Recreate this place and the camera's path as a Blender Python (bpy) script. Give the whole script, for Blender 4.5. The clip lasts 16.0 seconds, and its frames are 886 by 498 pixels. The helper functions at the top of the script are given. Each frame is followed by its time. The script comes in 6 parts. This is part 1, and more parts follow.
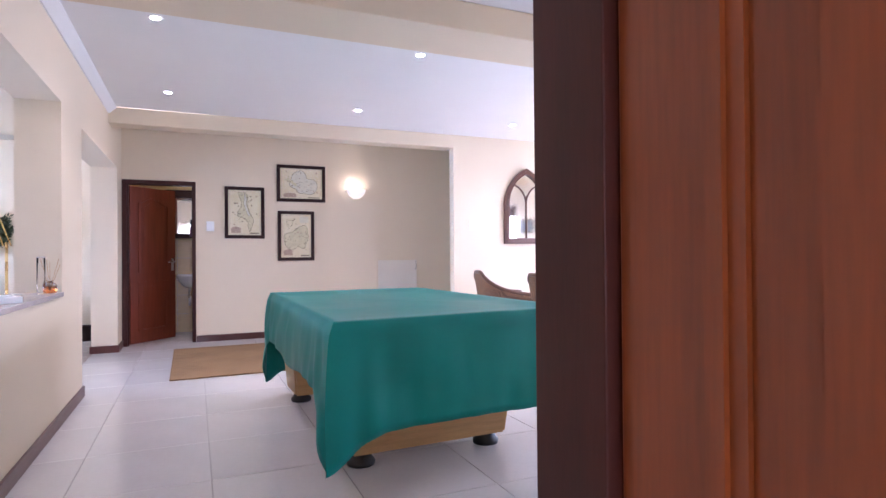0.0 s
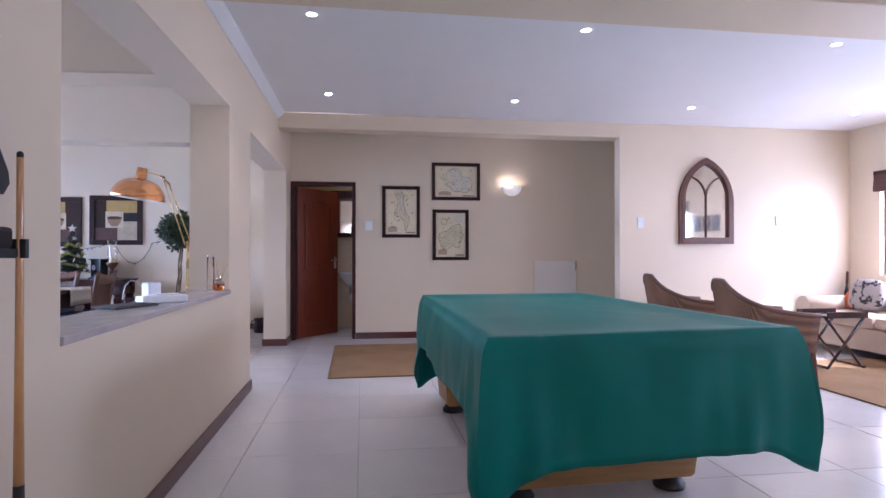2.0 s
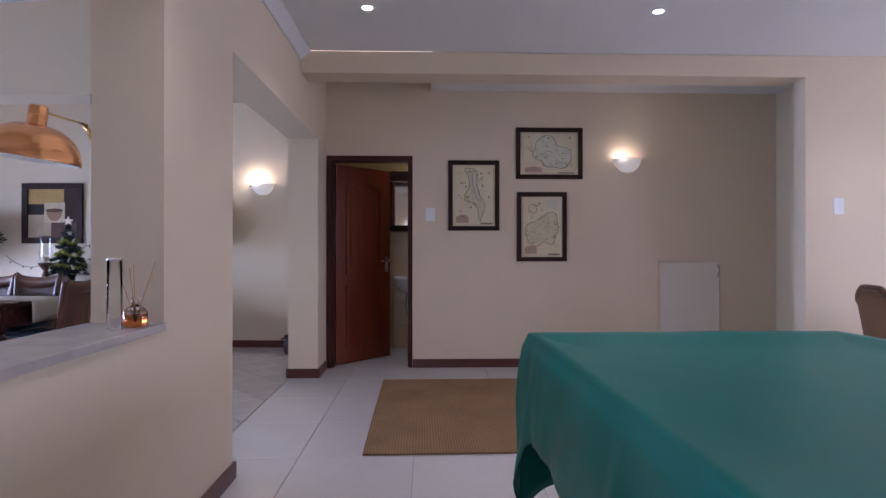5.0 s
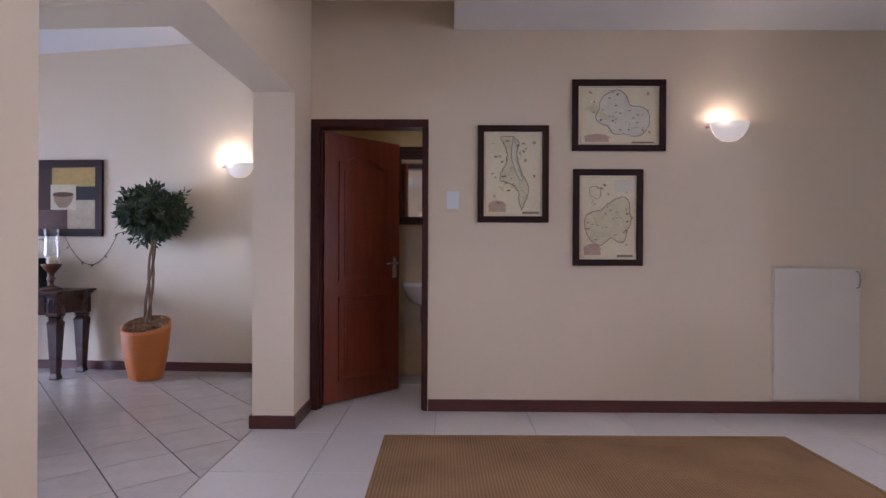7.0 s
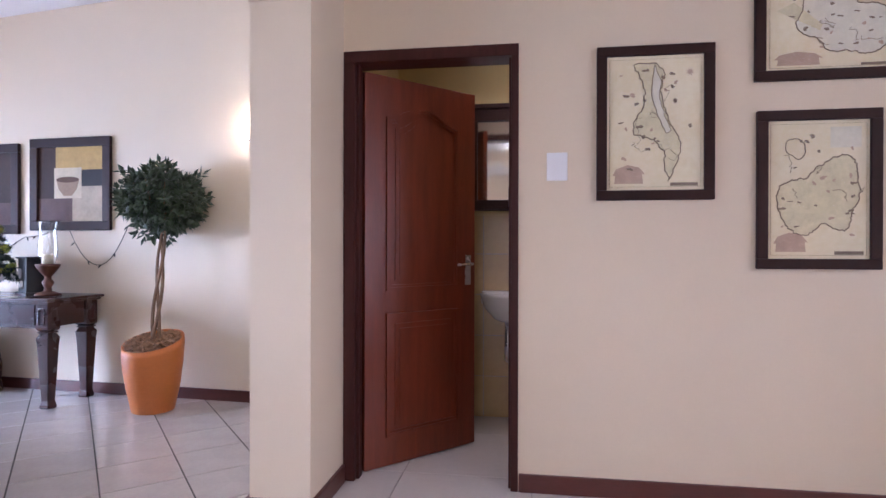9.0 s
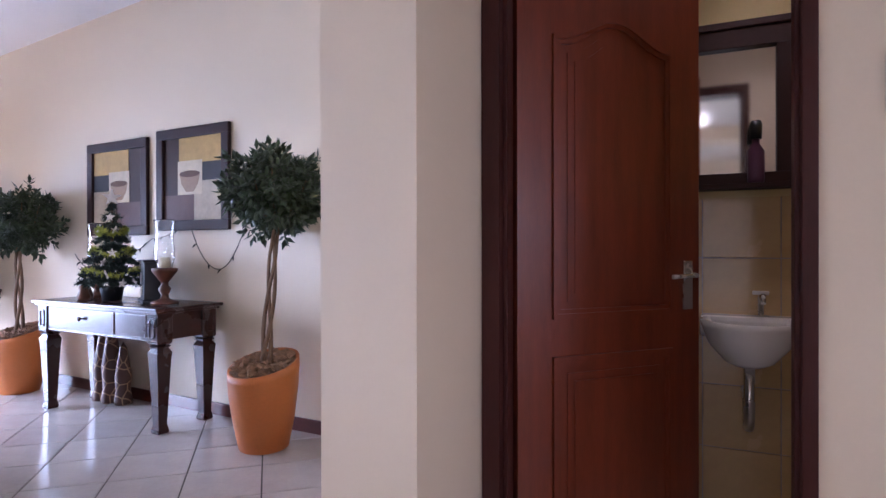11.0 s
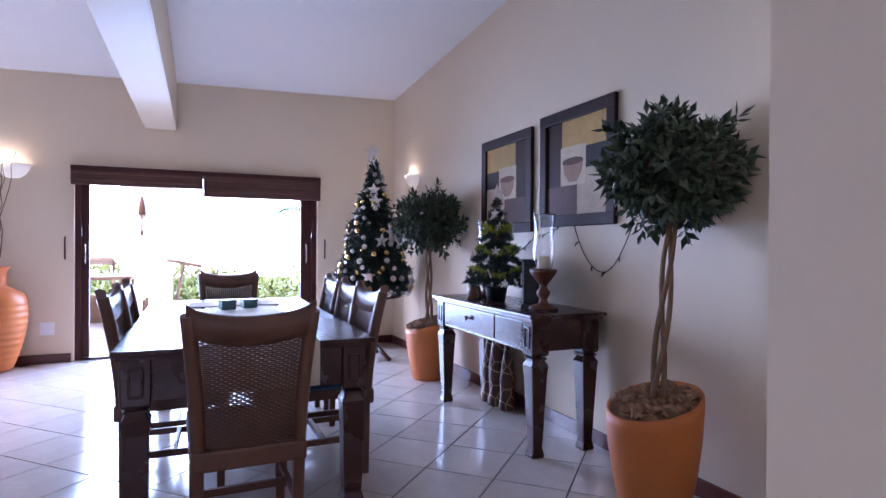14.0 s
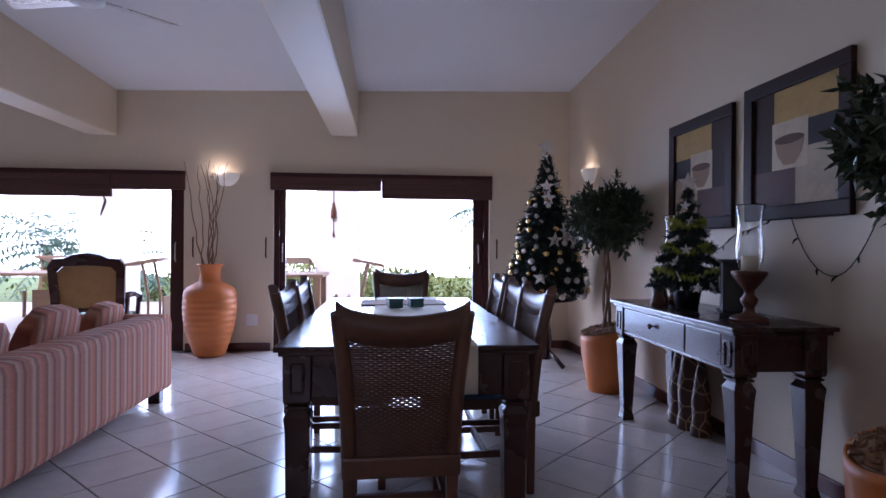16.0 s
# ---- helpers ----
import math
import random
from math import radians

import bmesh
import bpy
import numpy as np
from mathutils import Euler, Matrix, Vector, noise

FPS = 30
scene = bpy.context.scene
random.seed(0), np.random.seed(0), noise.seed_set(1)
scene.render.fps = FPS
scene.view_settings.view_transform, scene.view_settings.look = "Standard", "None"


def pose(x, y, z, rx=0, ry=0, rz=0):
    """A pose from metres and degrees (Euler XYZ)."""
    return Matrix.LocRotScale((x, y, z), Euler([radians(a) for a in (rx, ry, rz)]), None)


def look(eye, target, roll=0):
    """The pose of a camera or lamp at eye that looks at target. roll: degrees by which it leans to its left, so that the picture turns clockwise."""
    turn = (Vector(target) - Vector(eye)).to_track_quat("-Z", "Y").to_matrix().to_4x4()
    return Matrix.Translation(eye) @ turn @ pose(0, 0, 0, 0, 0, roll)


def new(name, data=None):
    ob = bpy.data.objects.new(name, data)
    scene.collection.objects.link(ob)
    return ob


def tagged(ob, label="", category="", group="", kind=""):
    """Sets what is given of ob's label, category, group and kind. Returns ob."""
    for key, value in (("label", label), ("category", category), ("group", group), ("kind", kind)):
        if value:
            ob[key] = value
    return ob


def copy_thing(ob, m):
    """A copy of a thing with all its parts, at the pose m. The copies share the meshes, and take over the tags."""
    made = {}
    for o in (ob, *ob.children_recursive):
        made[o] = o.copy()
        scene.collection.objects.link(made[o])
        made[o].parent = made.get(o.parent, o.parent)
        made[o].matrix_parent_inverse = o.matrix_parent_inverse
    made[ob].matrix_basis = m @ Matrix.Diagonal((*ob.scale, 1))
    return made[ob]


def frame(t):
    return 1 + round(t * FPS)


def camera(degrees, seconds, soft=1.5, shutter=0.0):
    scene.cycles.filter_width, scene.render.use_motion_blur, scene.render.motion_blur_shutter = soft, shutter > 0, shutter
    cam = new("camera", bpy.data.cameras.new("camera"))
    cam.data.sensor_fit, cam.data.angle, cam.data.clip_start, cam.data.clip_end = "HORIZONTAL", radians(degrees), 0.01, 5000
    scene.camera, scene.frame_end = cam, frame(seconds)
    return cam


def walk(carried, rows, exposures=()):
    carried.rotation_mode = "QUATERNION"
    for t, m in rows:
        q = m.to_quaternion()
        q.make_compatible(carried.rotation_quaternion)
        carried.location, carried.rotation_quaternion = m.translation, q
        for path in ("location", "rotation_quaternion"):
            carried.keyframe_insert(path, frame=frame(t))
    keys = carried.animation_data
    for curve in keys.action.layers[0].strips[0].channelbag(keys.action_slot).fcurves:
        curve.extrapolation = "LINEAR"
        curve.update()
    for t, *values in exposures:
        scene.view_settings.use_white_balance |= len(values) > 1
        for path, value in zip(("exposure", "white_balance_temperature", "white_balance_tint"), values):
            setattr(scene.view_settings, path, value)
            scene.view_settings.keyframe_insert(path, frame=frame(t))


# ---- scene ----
cam = camera(75.8, 16.0)
ROWS = [
    (0.0, 0.314, 0.497, 1.137, -23.52, 0.44, 0.46),
    (0.5, 0.340, 0.528, 1.149, -18.60, 0.42, 0.33),
    (1.0, 0.360, 0.581, 1.149, -14.17, 0.48, 0.17),
    (1.5, 0.381, 0.680, 1.144, -10.29, 0.49, 0.12),
    (2.0, 0.406, 0.910, 1.154, -8.10, 0.38, 0.01),
    (2.5, 0.434, 1.209, 1.147, -7.05, 0.31, 0.00),
    (3.0, 0.482, 1.560, 1.160, -5.38, 0.21, 0.02),
    (3.5, 0.459, 1.928, 1.152, -4.06, 0.31, 0.03),
    (4.0, 0.453, 2.260, 1.150, -3.39, 0.30, 0.02),
    (6.5, 0.463, 4.139, 1.189, 0.34, -0.12, -0.16),
    (7.0, 0.468, 4.525, 1.171, 0.55, -0.05, -0.26),
    (7.5, 0.442, 4.889, 1.162, 1.37, -0.13, -0.23),
    (8.0, 0.406, 5.245, 1.155, 2.06, -0.03, -0.24),
    (8.5, 0.405, 5.614, 1.170, 4.01, -0.33, -0.16),
    (9.0, 0.363, 5.936, 1.146, 8.44, -0.19, -0.11),
    (11.5, -0.012, 7.250, 1.148, 31.97, -0.23, -0.05),
    (12.0, -0.108, 7.438, 1.150, 41.48, -0.27, -0.31),
    (12.5, -0.234, 7.562, 1.133, 48.75, -0.19, -0.43),
    (13.0, -0.330, 7.617, 1.137, 53.81, -0.23, -0.41),
    (13.5, -0.395, 7.654, 1.140, 58.59, -0.25, -0.41),
    (14.0, -0.448, 7.673, 1.142, 63.50, -0.26, -0.37),
    (14.5, -0.497, 7.688, 1.141, 67.67, -0.31, -0.41),
    (15.0, -0.543, 7.730, 1.141, 71.96, -0.35, -0.36),
    (15.5, -0.591, 7.781, 1.134, 77.08, -0.26, -0.45),
    (16.0, -0.679, 7.814, 1.118, 81.33, -0.15, -0.39),
]
walk(cam, [(t, pose(x, y, z, 90 + pitch, roll, yaw)) for t, x, y, z, yaw, pitch, roll in ROWS],
     [(0.0, 2.05, 5300, 32), (1.0, 1.7, 5150, 31), (2.5, 1.1, 5250, 33), (4.0, 0.68, 5300, 33), (7.0, 1.0, 5600, 33), (9.0, 1.8, 5550, 34), (11.5, 1.3, 5550, 36), (12.5, 1.15, 5150, 36), (13.5, 0.92, 5200, 38), (14.5, 0.35, 5350, 37), (16.0, -0.46, 5450, 36)])

# ---- light ----
world = bpy.data.worlds.new("sky")
scene.world = world
world.use_nodes = True
wn = world.node_tree
sky = wn.nodes.new("ShaderNodeTexSky")
sky.sky_type = "NISHITA"
sky.sun_disc = False
sky.sun_elevation = radians(44)
sky.sun_rotation = radians(118)
wn.links.new(sky.outputs["Color"], wn.nodes["Background"].inputs["Color"])
wn.nodes["Background"].inputs["Strength"].default_value = 0.15


def lamp(name, kind, m, energy, color=(1, 1, 1), **more):
    data = bpy.data.lights.new(name, kind)
    data.energy, data.color = energy, color
    for key, value in more.items():
        if key == "size":
            data.size = value
        if key == "size_y":
            data.shape, data.size_y = "RECTANGLE", value
        if key == "spot_size":
            data.spot_size, data.spot_blend = value, 0.8
        if key == "radius":
            data.shadow_soft_size = value
        if key == "spread":
            data.spread = value
        if key == "angle":
            data.angle = value
    ob = new(name, data)
    ob.matrix_world = m
    return ob


SUN_AZ, SUN_EL = radians(-28), radians(44)
sun_from = Vector((math.cos(SUN_EL) * math.cos(SUN_AZ), math.cos(SUN_EL) * math.sin(SUN_AZ), math.sin(SUN_EL)))
lamp("sun", "SUN", look(sun_from * 30, (0, 0, 0)), 4.8, (1, 0.95, 0.88), angle=radians(0.6))

# area lamps standing in the openings in place of daylight
SKYBLUE = (0.86, 0.93, 1.0)
PATIOBLUE = (0.55, 0.78, 1.0)
OPEN_D = pose(-0.03, -0.01, 0, 0, 0, -3.4)
lamp("daylight_door", "AREA", OPEN_D @ pose(-7.56, 7.69, 1.0, 0, -66, 0), 84, PATIOBLUE, size=1.75, size_y=2.3, spread=radians(125))
lamp("daylight_door", "AREA", OPEN_D @ pose(-7.56, 4.15, 1.0, 0, -66, 0), 57, PATIOBLUE, size=1.75, size_y=2.75, spread=radians(125))
lamp("daylight_window", "AREA", pose(6.73, 2.92, 1.48, 0, 90, 0), 29, SKYBLUE, size=1.15, size_y=1.6)
lamp("daylight_window", "AREA", pose(6.73, 6.02, 1.48, 0, 90, 0), 28, SKYBLUE, size=1.15, size_y=2.0)
# fill lamp added in the unseen hall to brighten the entry door
lamp("daylight_entry", "AREA", pose(0.45, -2.44, 1.05, 90, 0, 0), 11, (1.0, 0.95, 0.88), size=1.1, size_y=2.0)

# ---- materials ----
def mat(name, color, rough=0.5, metal=0.0, vary=0.08, scale=6.0, fine=60.0, bump=0.05, spread=0.0, coat=0.0, stretch=(1, 1, 1), second=None, amount=0.5, sheen=0.0):
    """A surface with variation at two scales: broad blotches and fine grain, with a little relief."""
    m = bpy.data.materials.new(name)
    m.use_nodes = True
    n, l = m.node_tree.nodes, m.node_tree.links
    b = n["Principled BSDF"]
    co = n.new("ShaderNodeTexCoord")
    mp = n.new("ShaderNodeMapping")
    mp.inputs["Scale"].default_value = stretch
    l.new(co.outputs["Object"], mp.inputs["Vector"])
    big = n.new("ShaderNodeTexNoise")
    big.inputs["Scale"].default_value, big.inputs["Detail"].default_value = scale, 4
    small = n.new("ShaderNodeTexNoise")
    small.inputs["Scale"].default_value, small.inputs["Detail"].default_value = fine, 3
    for t in (big, small):
        l.new(mp.outputs["Vector"], t.inputs["Vector"])
    mix = n.new("ShaderNodeMix")
    mix.data_type = "RGBA"
    dark = second or tuple(c * (1 - 2.2 * vary) for c in color)
    mix.inputs["A"].default_value = (*dark, 1)
    mix.inputs["B"].default_value = (*color, 1)
    ramp = n.new("ShaderNodeMapRange")
    ramp.inputs["From Min"].default_value, ramp.inputs["From Max"].default_value = 0.5 - amount / 2, 0.5 + amount / 2 - 0.1
    add = n.new("ShaderNodeMath")
    add.operation = "MULTIPLY_ADD"
    add.inputs[1].default_value = 0.35
    l.new(small.outputs["Fac"], add.inputs[0])
    half = n.new("ShaderNodeMath")
    half.operation = "MULTIPLY"
    half.inputs[1].default_value = 0.65
    l.new(big.outputs["Fac"], half.inputs[0])
    l.new(half.outputs[0], add.inputs[2])
    l.new(add.outputs[0], ramp.inputs["Value"])
    l.new(ramp.outputs["Result"], mix.inputs["Factor"])
    out = mix.outputs["Result"]
    if spread:
        info = n.new("ShaderNodeObjectInfo")
        hsv = n.new("ShaderNodeHueSaturation")
        val = n.new("ShaderNodeMapRange")
        val.inputs["To Min"].default_value, val.inputs["To Max"].default_value = 1 - spread, 1 + spread
        l.new(info.outputs["Random"], val.inputs["Value"])
        l.new(val.outputs["Result"], hsv.inputs["Value"])
        l.new(out, hsv.inputs["Color"])
        out = hsv.outputs["Color"]
    l.new(out, b.inputs["Base Color"])
    rr = n.new("ShaderNodeMapRange")
    rr.inputs["To Min"].default_value, rr.inputs["To Max"].default_value = max(rough - 0.08, 0.02), min(rough + 0.08, 1)
    l.new(big.outputs["Fac"], rr.inputs["Value"])
    l.new(rr.outputs["Result"], b.inputs["Roughness"])
    b.inputs["Metallic"].default_value = metal
    b.inputs["Coat Weight"].default_value = coat
    b.inputs["Sheen Weight"].default_value = sheen
    if bump:
        bp = n.new("ShaderNodeBump")
        bp.inputs["Strength"].default_value, bp.inputs["Distance"].default_value = bump, 0.004
        l.new(add.outputs[0], bp.inputs["Height"])
        l.new(bp.outputs["Normal"], b.inputs["Normal"])
    return m


def glow(name, color, strength):
    m = bpy.data.materials.new(name)
    m.use_nodes = True
    b = m.node_tree.nodes["Principled BSDF"]
    b.inputs["Base Color"].default_value = (*color, 1)
    b.inputs["Emission Color"].default_value = (*color, 1)
    b.inputs["Emission Strength"].default_value = strength
    return m


def glassy(name, color=(1, 1, 1), rough=0.0, ior=1.45):
    m = bpy.data.materials.new(name)
    m.use_nodes = True
    b = m.node_tree.nodes["Principled BSDF"]
    b.inputs["Base Color"].default_value = (*color, 1)
    b.inputs["Roughness"].default_value = rough
    b.inputs["Transmission Weight"].default_value = 1
    b.inputs["IOR"].default_value = ior
    return m


CREAM = mat("cream_paint", (0.73, 0.61, 0.45), 0.55, vary=0.02, scale=1.5, fine=90, bump=0.12)
OCHRE = mat("ochre_paint", (0.60, 0.46, 0.20), 0.6, vary=0.03, scale=2, fine=90, bump=0.1)
WHITE = mat("white_paint", (0.80, 0.79, 0.78), 0.6, vary=0.02, scale=2, fine=80, bump=0.08)
PLASTIC = mat("white_plastic", (0.8, 0.8, 0.8), 0.3, vary=0.01, bump=0.0)
SKIRT = mat("skirting_wood", (0.10, 0.022, 0.016), 0.35, vary=0.15, scale=5, fine=40, stretch=(1, 1, 6), coat=0.3)
# entry door's mahogany, with the light falling on it put into the colour
MAHOGANY_LIT = mat("mahogany_lit", (0.26, 0.060, 0.012), 0.34, vary=0.2, scale=2.2, fine=26, stretch=(7, 7, 0.5), bump=0.05, coat=0.1)
def matt(m, level):
    """Takes down the surface sheen of a material."""
    m.node_tree.nodes["Principled BSDF"].inputs["Specular IOR Level"].default_value = level
    return m


MAHOGANY = mat("mahogany", (0.19, 0.034, 0.010), 0.33, vary=0.2, scale=3, fine=30, stretch=(9, 9, 0.8), bump=0.05, coat=0.08)
JAMB = matt(mat("dark_jamb_wood", (0.062, 0.016, 0.012), 0.45, vary=0.2, scale=3, fine=30, stretch=(9, 9, 0.8)), 0.25)
TILE_W = mat("polished_white_tile", (0.66, 0.63, 0.60), 0.16, vary=0.04, scale=2.5, fine=35, bump=0.01, spread=0.03)
GROUT_W = mat("pale_grout", (0.42, 0.40, 0.37), 0.8, vary=0.1, bump=0.1)
TILE_D = mat("glazed_beige_tile", (0.55, 0.49, 0.45), 0.14, vary=0.07, scale=7, fine=45, bump=0.03, spread=0.05)
GROUT_D = mat("dark_grout", (0.06, 0.05, 0.045), 0.85, vary=0.1, bump=0.1)
SILL = mat("sill_tile", (0.50, 0.45, 0.43), 0.2, vary=0.06, scale=10, fine=50, bump=0.02)
def woven(name, color, dark, sx, sy, rough=0.8, bump=0.4, axis="XY"):
    """A coarse weave: two crossed waves give the relief, and shade painted into the colour between the strands."""
    m = bpy.data.materials.new(name)
    m.use_nodes = True
    n, l = m.node_tree.nodes, m.node_tree.links
    b = n["Principled BSDF"]
    co = n.new("ShaderNodeTexCoord")
    waves = []
    for a, s in zip(axis, (sx, sy)):
        w = n.new("ShaderNodeTexWave")
        w.bands_direction = a
        w.inputs["Scale"].default_value, w.inputs["Distortion"].default_value, w.inputs["Detail Scale"].default_value = s, 0.6, 2
        l.new(co.outputs["Object"], w.inputs["Vector"])
        waves.append(w)
    mul = n.new("ShaderNodeMath")
    mul.operation = "MULTIPLY"
    l.new(waves[0].outputs["Fac"], mul.inputs[0])
    l.new(waves[1].outputs["Fac"], mul.inputs[1])
    big = n.new("ShaderNodeTexNoise")
    big.inputs["Scale"].default_value = 2.5
    l.new(co.outputs["Object"], big.inputs["Vector"])
    add = n.new("ShaderNodeMath")
    add.operation = "MULTIPLY_ADD"
    add.inputs[1].default_value = 0.9
    l.new(mul.outputs[0], add.inputs[0])
    sub = n.new("ShaderNodeMath")
    sub.operation = "SUBTRACT"
    sub.inputs[1].default_value = 0.25
    l.new(big.outputs["Fac"], sub.inputs[0])
    l.new(sub.outputs[0], add.inputs[2])
    mix = n.new("ShaderNodeMix")
    mix.data_type = "RGBA"
    mix.inputs["A"].default_value, mix.inputs["B"].default_value = (*dark, 1), (*color, 1)
    l.new(add.outputs[0], mix.inputs["Factor"])
    l.new(mix.outputs["Result"], b.inputs["Base Color"])
    b.inputs["Roughness"].default_value = rough
    bp = n.new("ShaderNodeBump")
    bp.inputs["Strength"].default_value, bp.inputs["Distance"].default_value = bump, 0.004
    l.new(mul.outputs[0], bp.inputs["Height"])
    l.new(bp.outputs["Normal"], b.inputs["Normal"])
    return m


def striped(name, stops, period, axis=0):
    """Upholstery with woven stripes that repeat along one axis."""
    m = bpy.data.materials.new(name)
    m.use_nodes = True
    n, l = m.node_tree.nodes, m.node_tree.links
    b = n["Principled BSDF"]
    co = n.new("ShaderNodeTexCoord")
    sep = n.new("ShaderNodeSeparateXYZ")
    l.new(co.outputs["Object"], sep.inputs[0])
    div = n.new("ShaderNodeMath")
    div.operation = "DIVIDE"
    div.inputs[1].default_value = period
    l.new(sep.outputs[axis], div.inputs[0])
    fr = n.new("ShaderNodeMath")
    fr.operation = "FRACT"
    l.new(div.outputs[0], fr.inputs[0])
    ramp = n.new("ShaderNodeValToRGB")
    ramp.color_ramp.interpolation = "LINEAR"
    el = ramp.color_ramp.elements
    for i, (p, c) in enumerate(stops):
        e = el[i] if i < 2 else el.new(p)
        e.position, e.color = p, (*c, 1)
    l.new(fr.outputs[0], ramp.inputs["Fac"])
    noi = n.new("ShaderNodeTexNoise")
    noi.inputs["Scale"].default_value = 140
    l.new(co.outputs["Object"], noi.inputs["Vector"])
    hsv = n.new("ShaderNodeHueSaturation")
    mr = n.new("ShaderNodeMapRange")
    mr.inputs["To Min"].default_value, mr.inputs["To Max"].default_value = 0.7, 1.3
    l.new(noi.outputs["Fac"], mr.inputs["Value"])
    l.new(mr.outputs["Result"], hsv.inputs["Value"])
    l.new(ramp.outputs["Color"], hsv.inputs["Color"])
    l.new(hsv.outputs["Color"], b.inputs["Base Color"])
    b.inputs["Roughness"].default_value = 0.9
    bp = n.new("ShaderNodeBump")
    bp.inputs["Strength"].default_value, bp.inputs["Distance"].default_value = 0.3, 0.003
    l.new(noi.outputs["Fac"], bp.inputs["Height"])
    l.new(bp.outputs["Normal"], b.inputs["Normal"])
    return m


CLOTH = mat("green_nylon_cloth", (0.0, 0.190, 0.166), 0.43, vary=0.10, scale=3, fine=250, bump=0.06)
matt(CLOTH, 0.28)
OAK = mat("oak_laminate", (0.50, 0.29, 0.11), 0.4, vary=0.14, scale=4, fine=40, stretch=(1, 1, 12), bump=0.03)
JUTE = woven("jute", (0.36, 0.215, 0.09), (0.17, 0.09, 0.035), 18, 40, 0.95, 0.6)
FRAME = matt(mat("dark_picture_frame", (0.032, 0.010, 0.007), 0.55, vary=0.2, scale=8, fine=60, bump=0.05), 0.25)
MAPPAPER = mat("aged_map_paper", (0.72, 0.62, 0.42), 0.85, vary=0.1, scale=5, fine=40, bump=0.02, second=(0.62, 0.49, 0.27), amount=0.6)
MAPINK = mat("brown_map_ink", (0.24, 0.17, 0.11), 0.9, vary=0.2, bump=0)
MAPGREEN = mat("olive_map_tint", (0.66, 0.56, 0.34), 0.9, vary=0.15, scale=12, bump=0)
MAPBLUE = mat("grey_map_tint", (0.67, 0.60, 0.45), 0.9, vary=0.1, scale=12, bump=0)
MAPRED = mat("russet_map_tint", (0.48, 0.32, 0.22), 0.9, vary=0.15, scale=14, bump=0)
PANE = glassy("clear_glass")
PICGLASS = glassy("picture_glass", (1, 1, 1), 0.015, 1.18)
FROST = glow("lit_frosted_glass", (1.0, 0.93, 0.78), 10.0)
# slight emission replaces the lamp's light coming through the bowl glass
FROSTB = glow("frosted_bowl_glow", (1.0, 0.93, 0.76), 0.12)
FROSTD = mat("frosted_glass", (0.82, 0.80, 0.74), 0.3, vary=0.02, bump=0.0)
BULB = glow("lit_lamp", (1.0, 0.93, 0.82), 40.0)
METAL = mat("brushed_steel", (0.62, 0.60, 0.57), 0.28, 1.0, vary=0.05, bump=0.02)
BRASS = mat("brass", (0.70, 0.48, 0.20), 0.28, 1.0, vary=0.06, bump=0.02)
COPPER = mat("brushed_copper", (0.84, 0.40, 0.17), 0.25, 1.0, vary=0.015, scale=3, fine=160, stretch=(1, 1, 30), bump=0.008)
MIRROR = mat("mirror_silver", (0.92, 0.92, 0.92), 0.03, 1.0, vary=0.0, bump=0.0)
WALNUT = mat("carved_walnut", (0.13, 0.045, 0.022), 0.45, vary=0.2, scale=6, fine=50, stretch=(5, 5, 1), bump=0.08)
DARKWOOD = mat("dark_mahogany_furniture", (0.046, 0.014, 0.010), 0.27, vary=0.05, scale=0.8, fine=60, stretch=(1, 5, 5), bump=0.0, coat=0.1)
RATTAN = mat("rattan_weave", (0.135, 0.056, 0.029), 0.36, vary=0.2, scale=10, fine=160, bump=0.25)
RATTAN_D = mat("dark_rattan_weave", (0.125, 0.052, 0.030), 0.33, vary=0.2, scale=10, fine=160, bump=0.25)
# dark seat cord; the blue is the windows' reflection painted into the colour
SEAT_REFLECT = mat("seat_weave_blue_reflection", (0.045, 0.10, 0.19), 0.36, vary=0.25, scale=10, fine=120, stretch=(1, 8, 1), bump=0.3)
TERRA = mat("orange_terracotta", (0.62, 0.185, 0.035), 0.48, vary=0.07, scale=4, fine=60, bump=0.06)
BARK = mat("twisted_bark", (0.26, 0.15, 0.08), 0.8, vary=0.25, scale=12, fine=60, stretch=(4, 4, 1), bump=0.5)
CHIPS = mat("bark_chips", (0.36, 0.20, 0.11), 0.85, vary=0.3, scale=20, fine=60, bump=0.4, spread=0.3)
LEAF = mat("laurel_leaves", (0.060, 0.092, 0.038), 0.40, vary=0.38, scale=14, fine=50, bump=0.0)
NEEDLE = mat("dark_fir_needles", (0.030, 0.052, 0.036), 0.6, vary=0.3, scale=9, fine=40, bump=0.0)
TINSEL = mat("gold_green_tinsel", (0.42, 0.46, 0.06), 0.35, 0.3, vary=0.3, scale=30, bump=0.0)
SILVER = mat("silver_glitter", (0.72, 0.68, 0.64), 0.35, 0.5, vary=0.1, scale=30, bump=0.1)
GOLD = mat("gold_bauble", (0.75, 0.52, 0.20), 0.22, 1.0, vary=0.05, bump=0.0)
PEARL = mat("pearl_bauble", (0.75, 0.68, 0.62), 0.25, 0.3, vary=0.05, bump=0.0)
RUNNER = mat("cream_linen", (0.62, 0.56, 0.46), 0.9, vary=0.05, scale=5, fine=200, bump=0.15)
TEAL = mat("teal_box", (0.03, 0.12, 0.12), 0.4, vary=0.1, bump=0.02)
BLACK = mat("black_plastic", (0.010, 0.010, 0.011), 0.5, vary=0.05, bump=0.0)
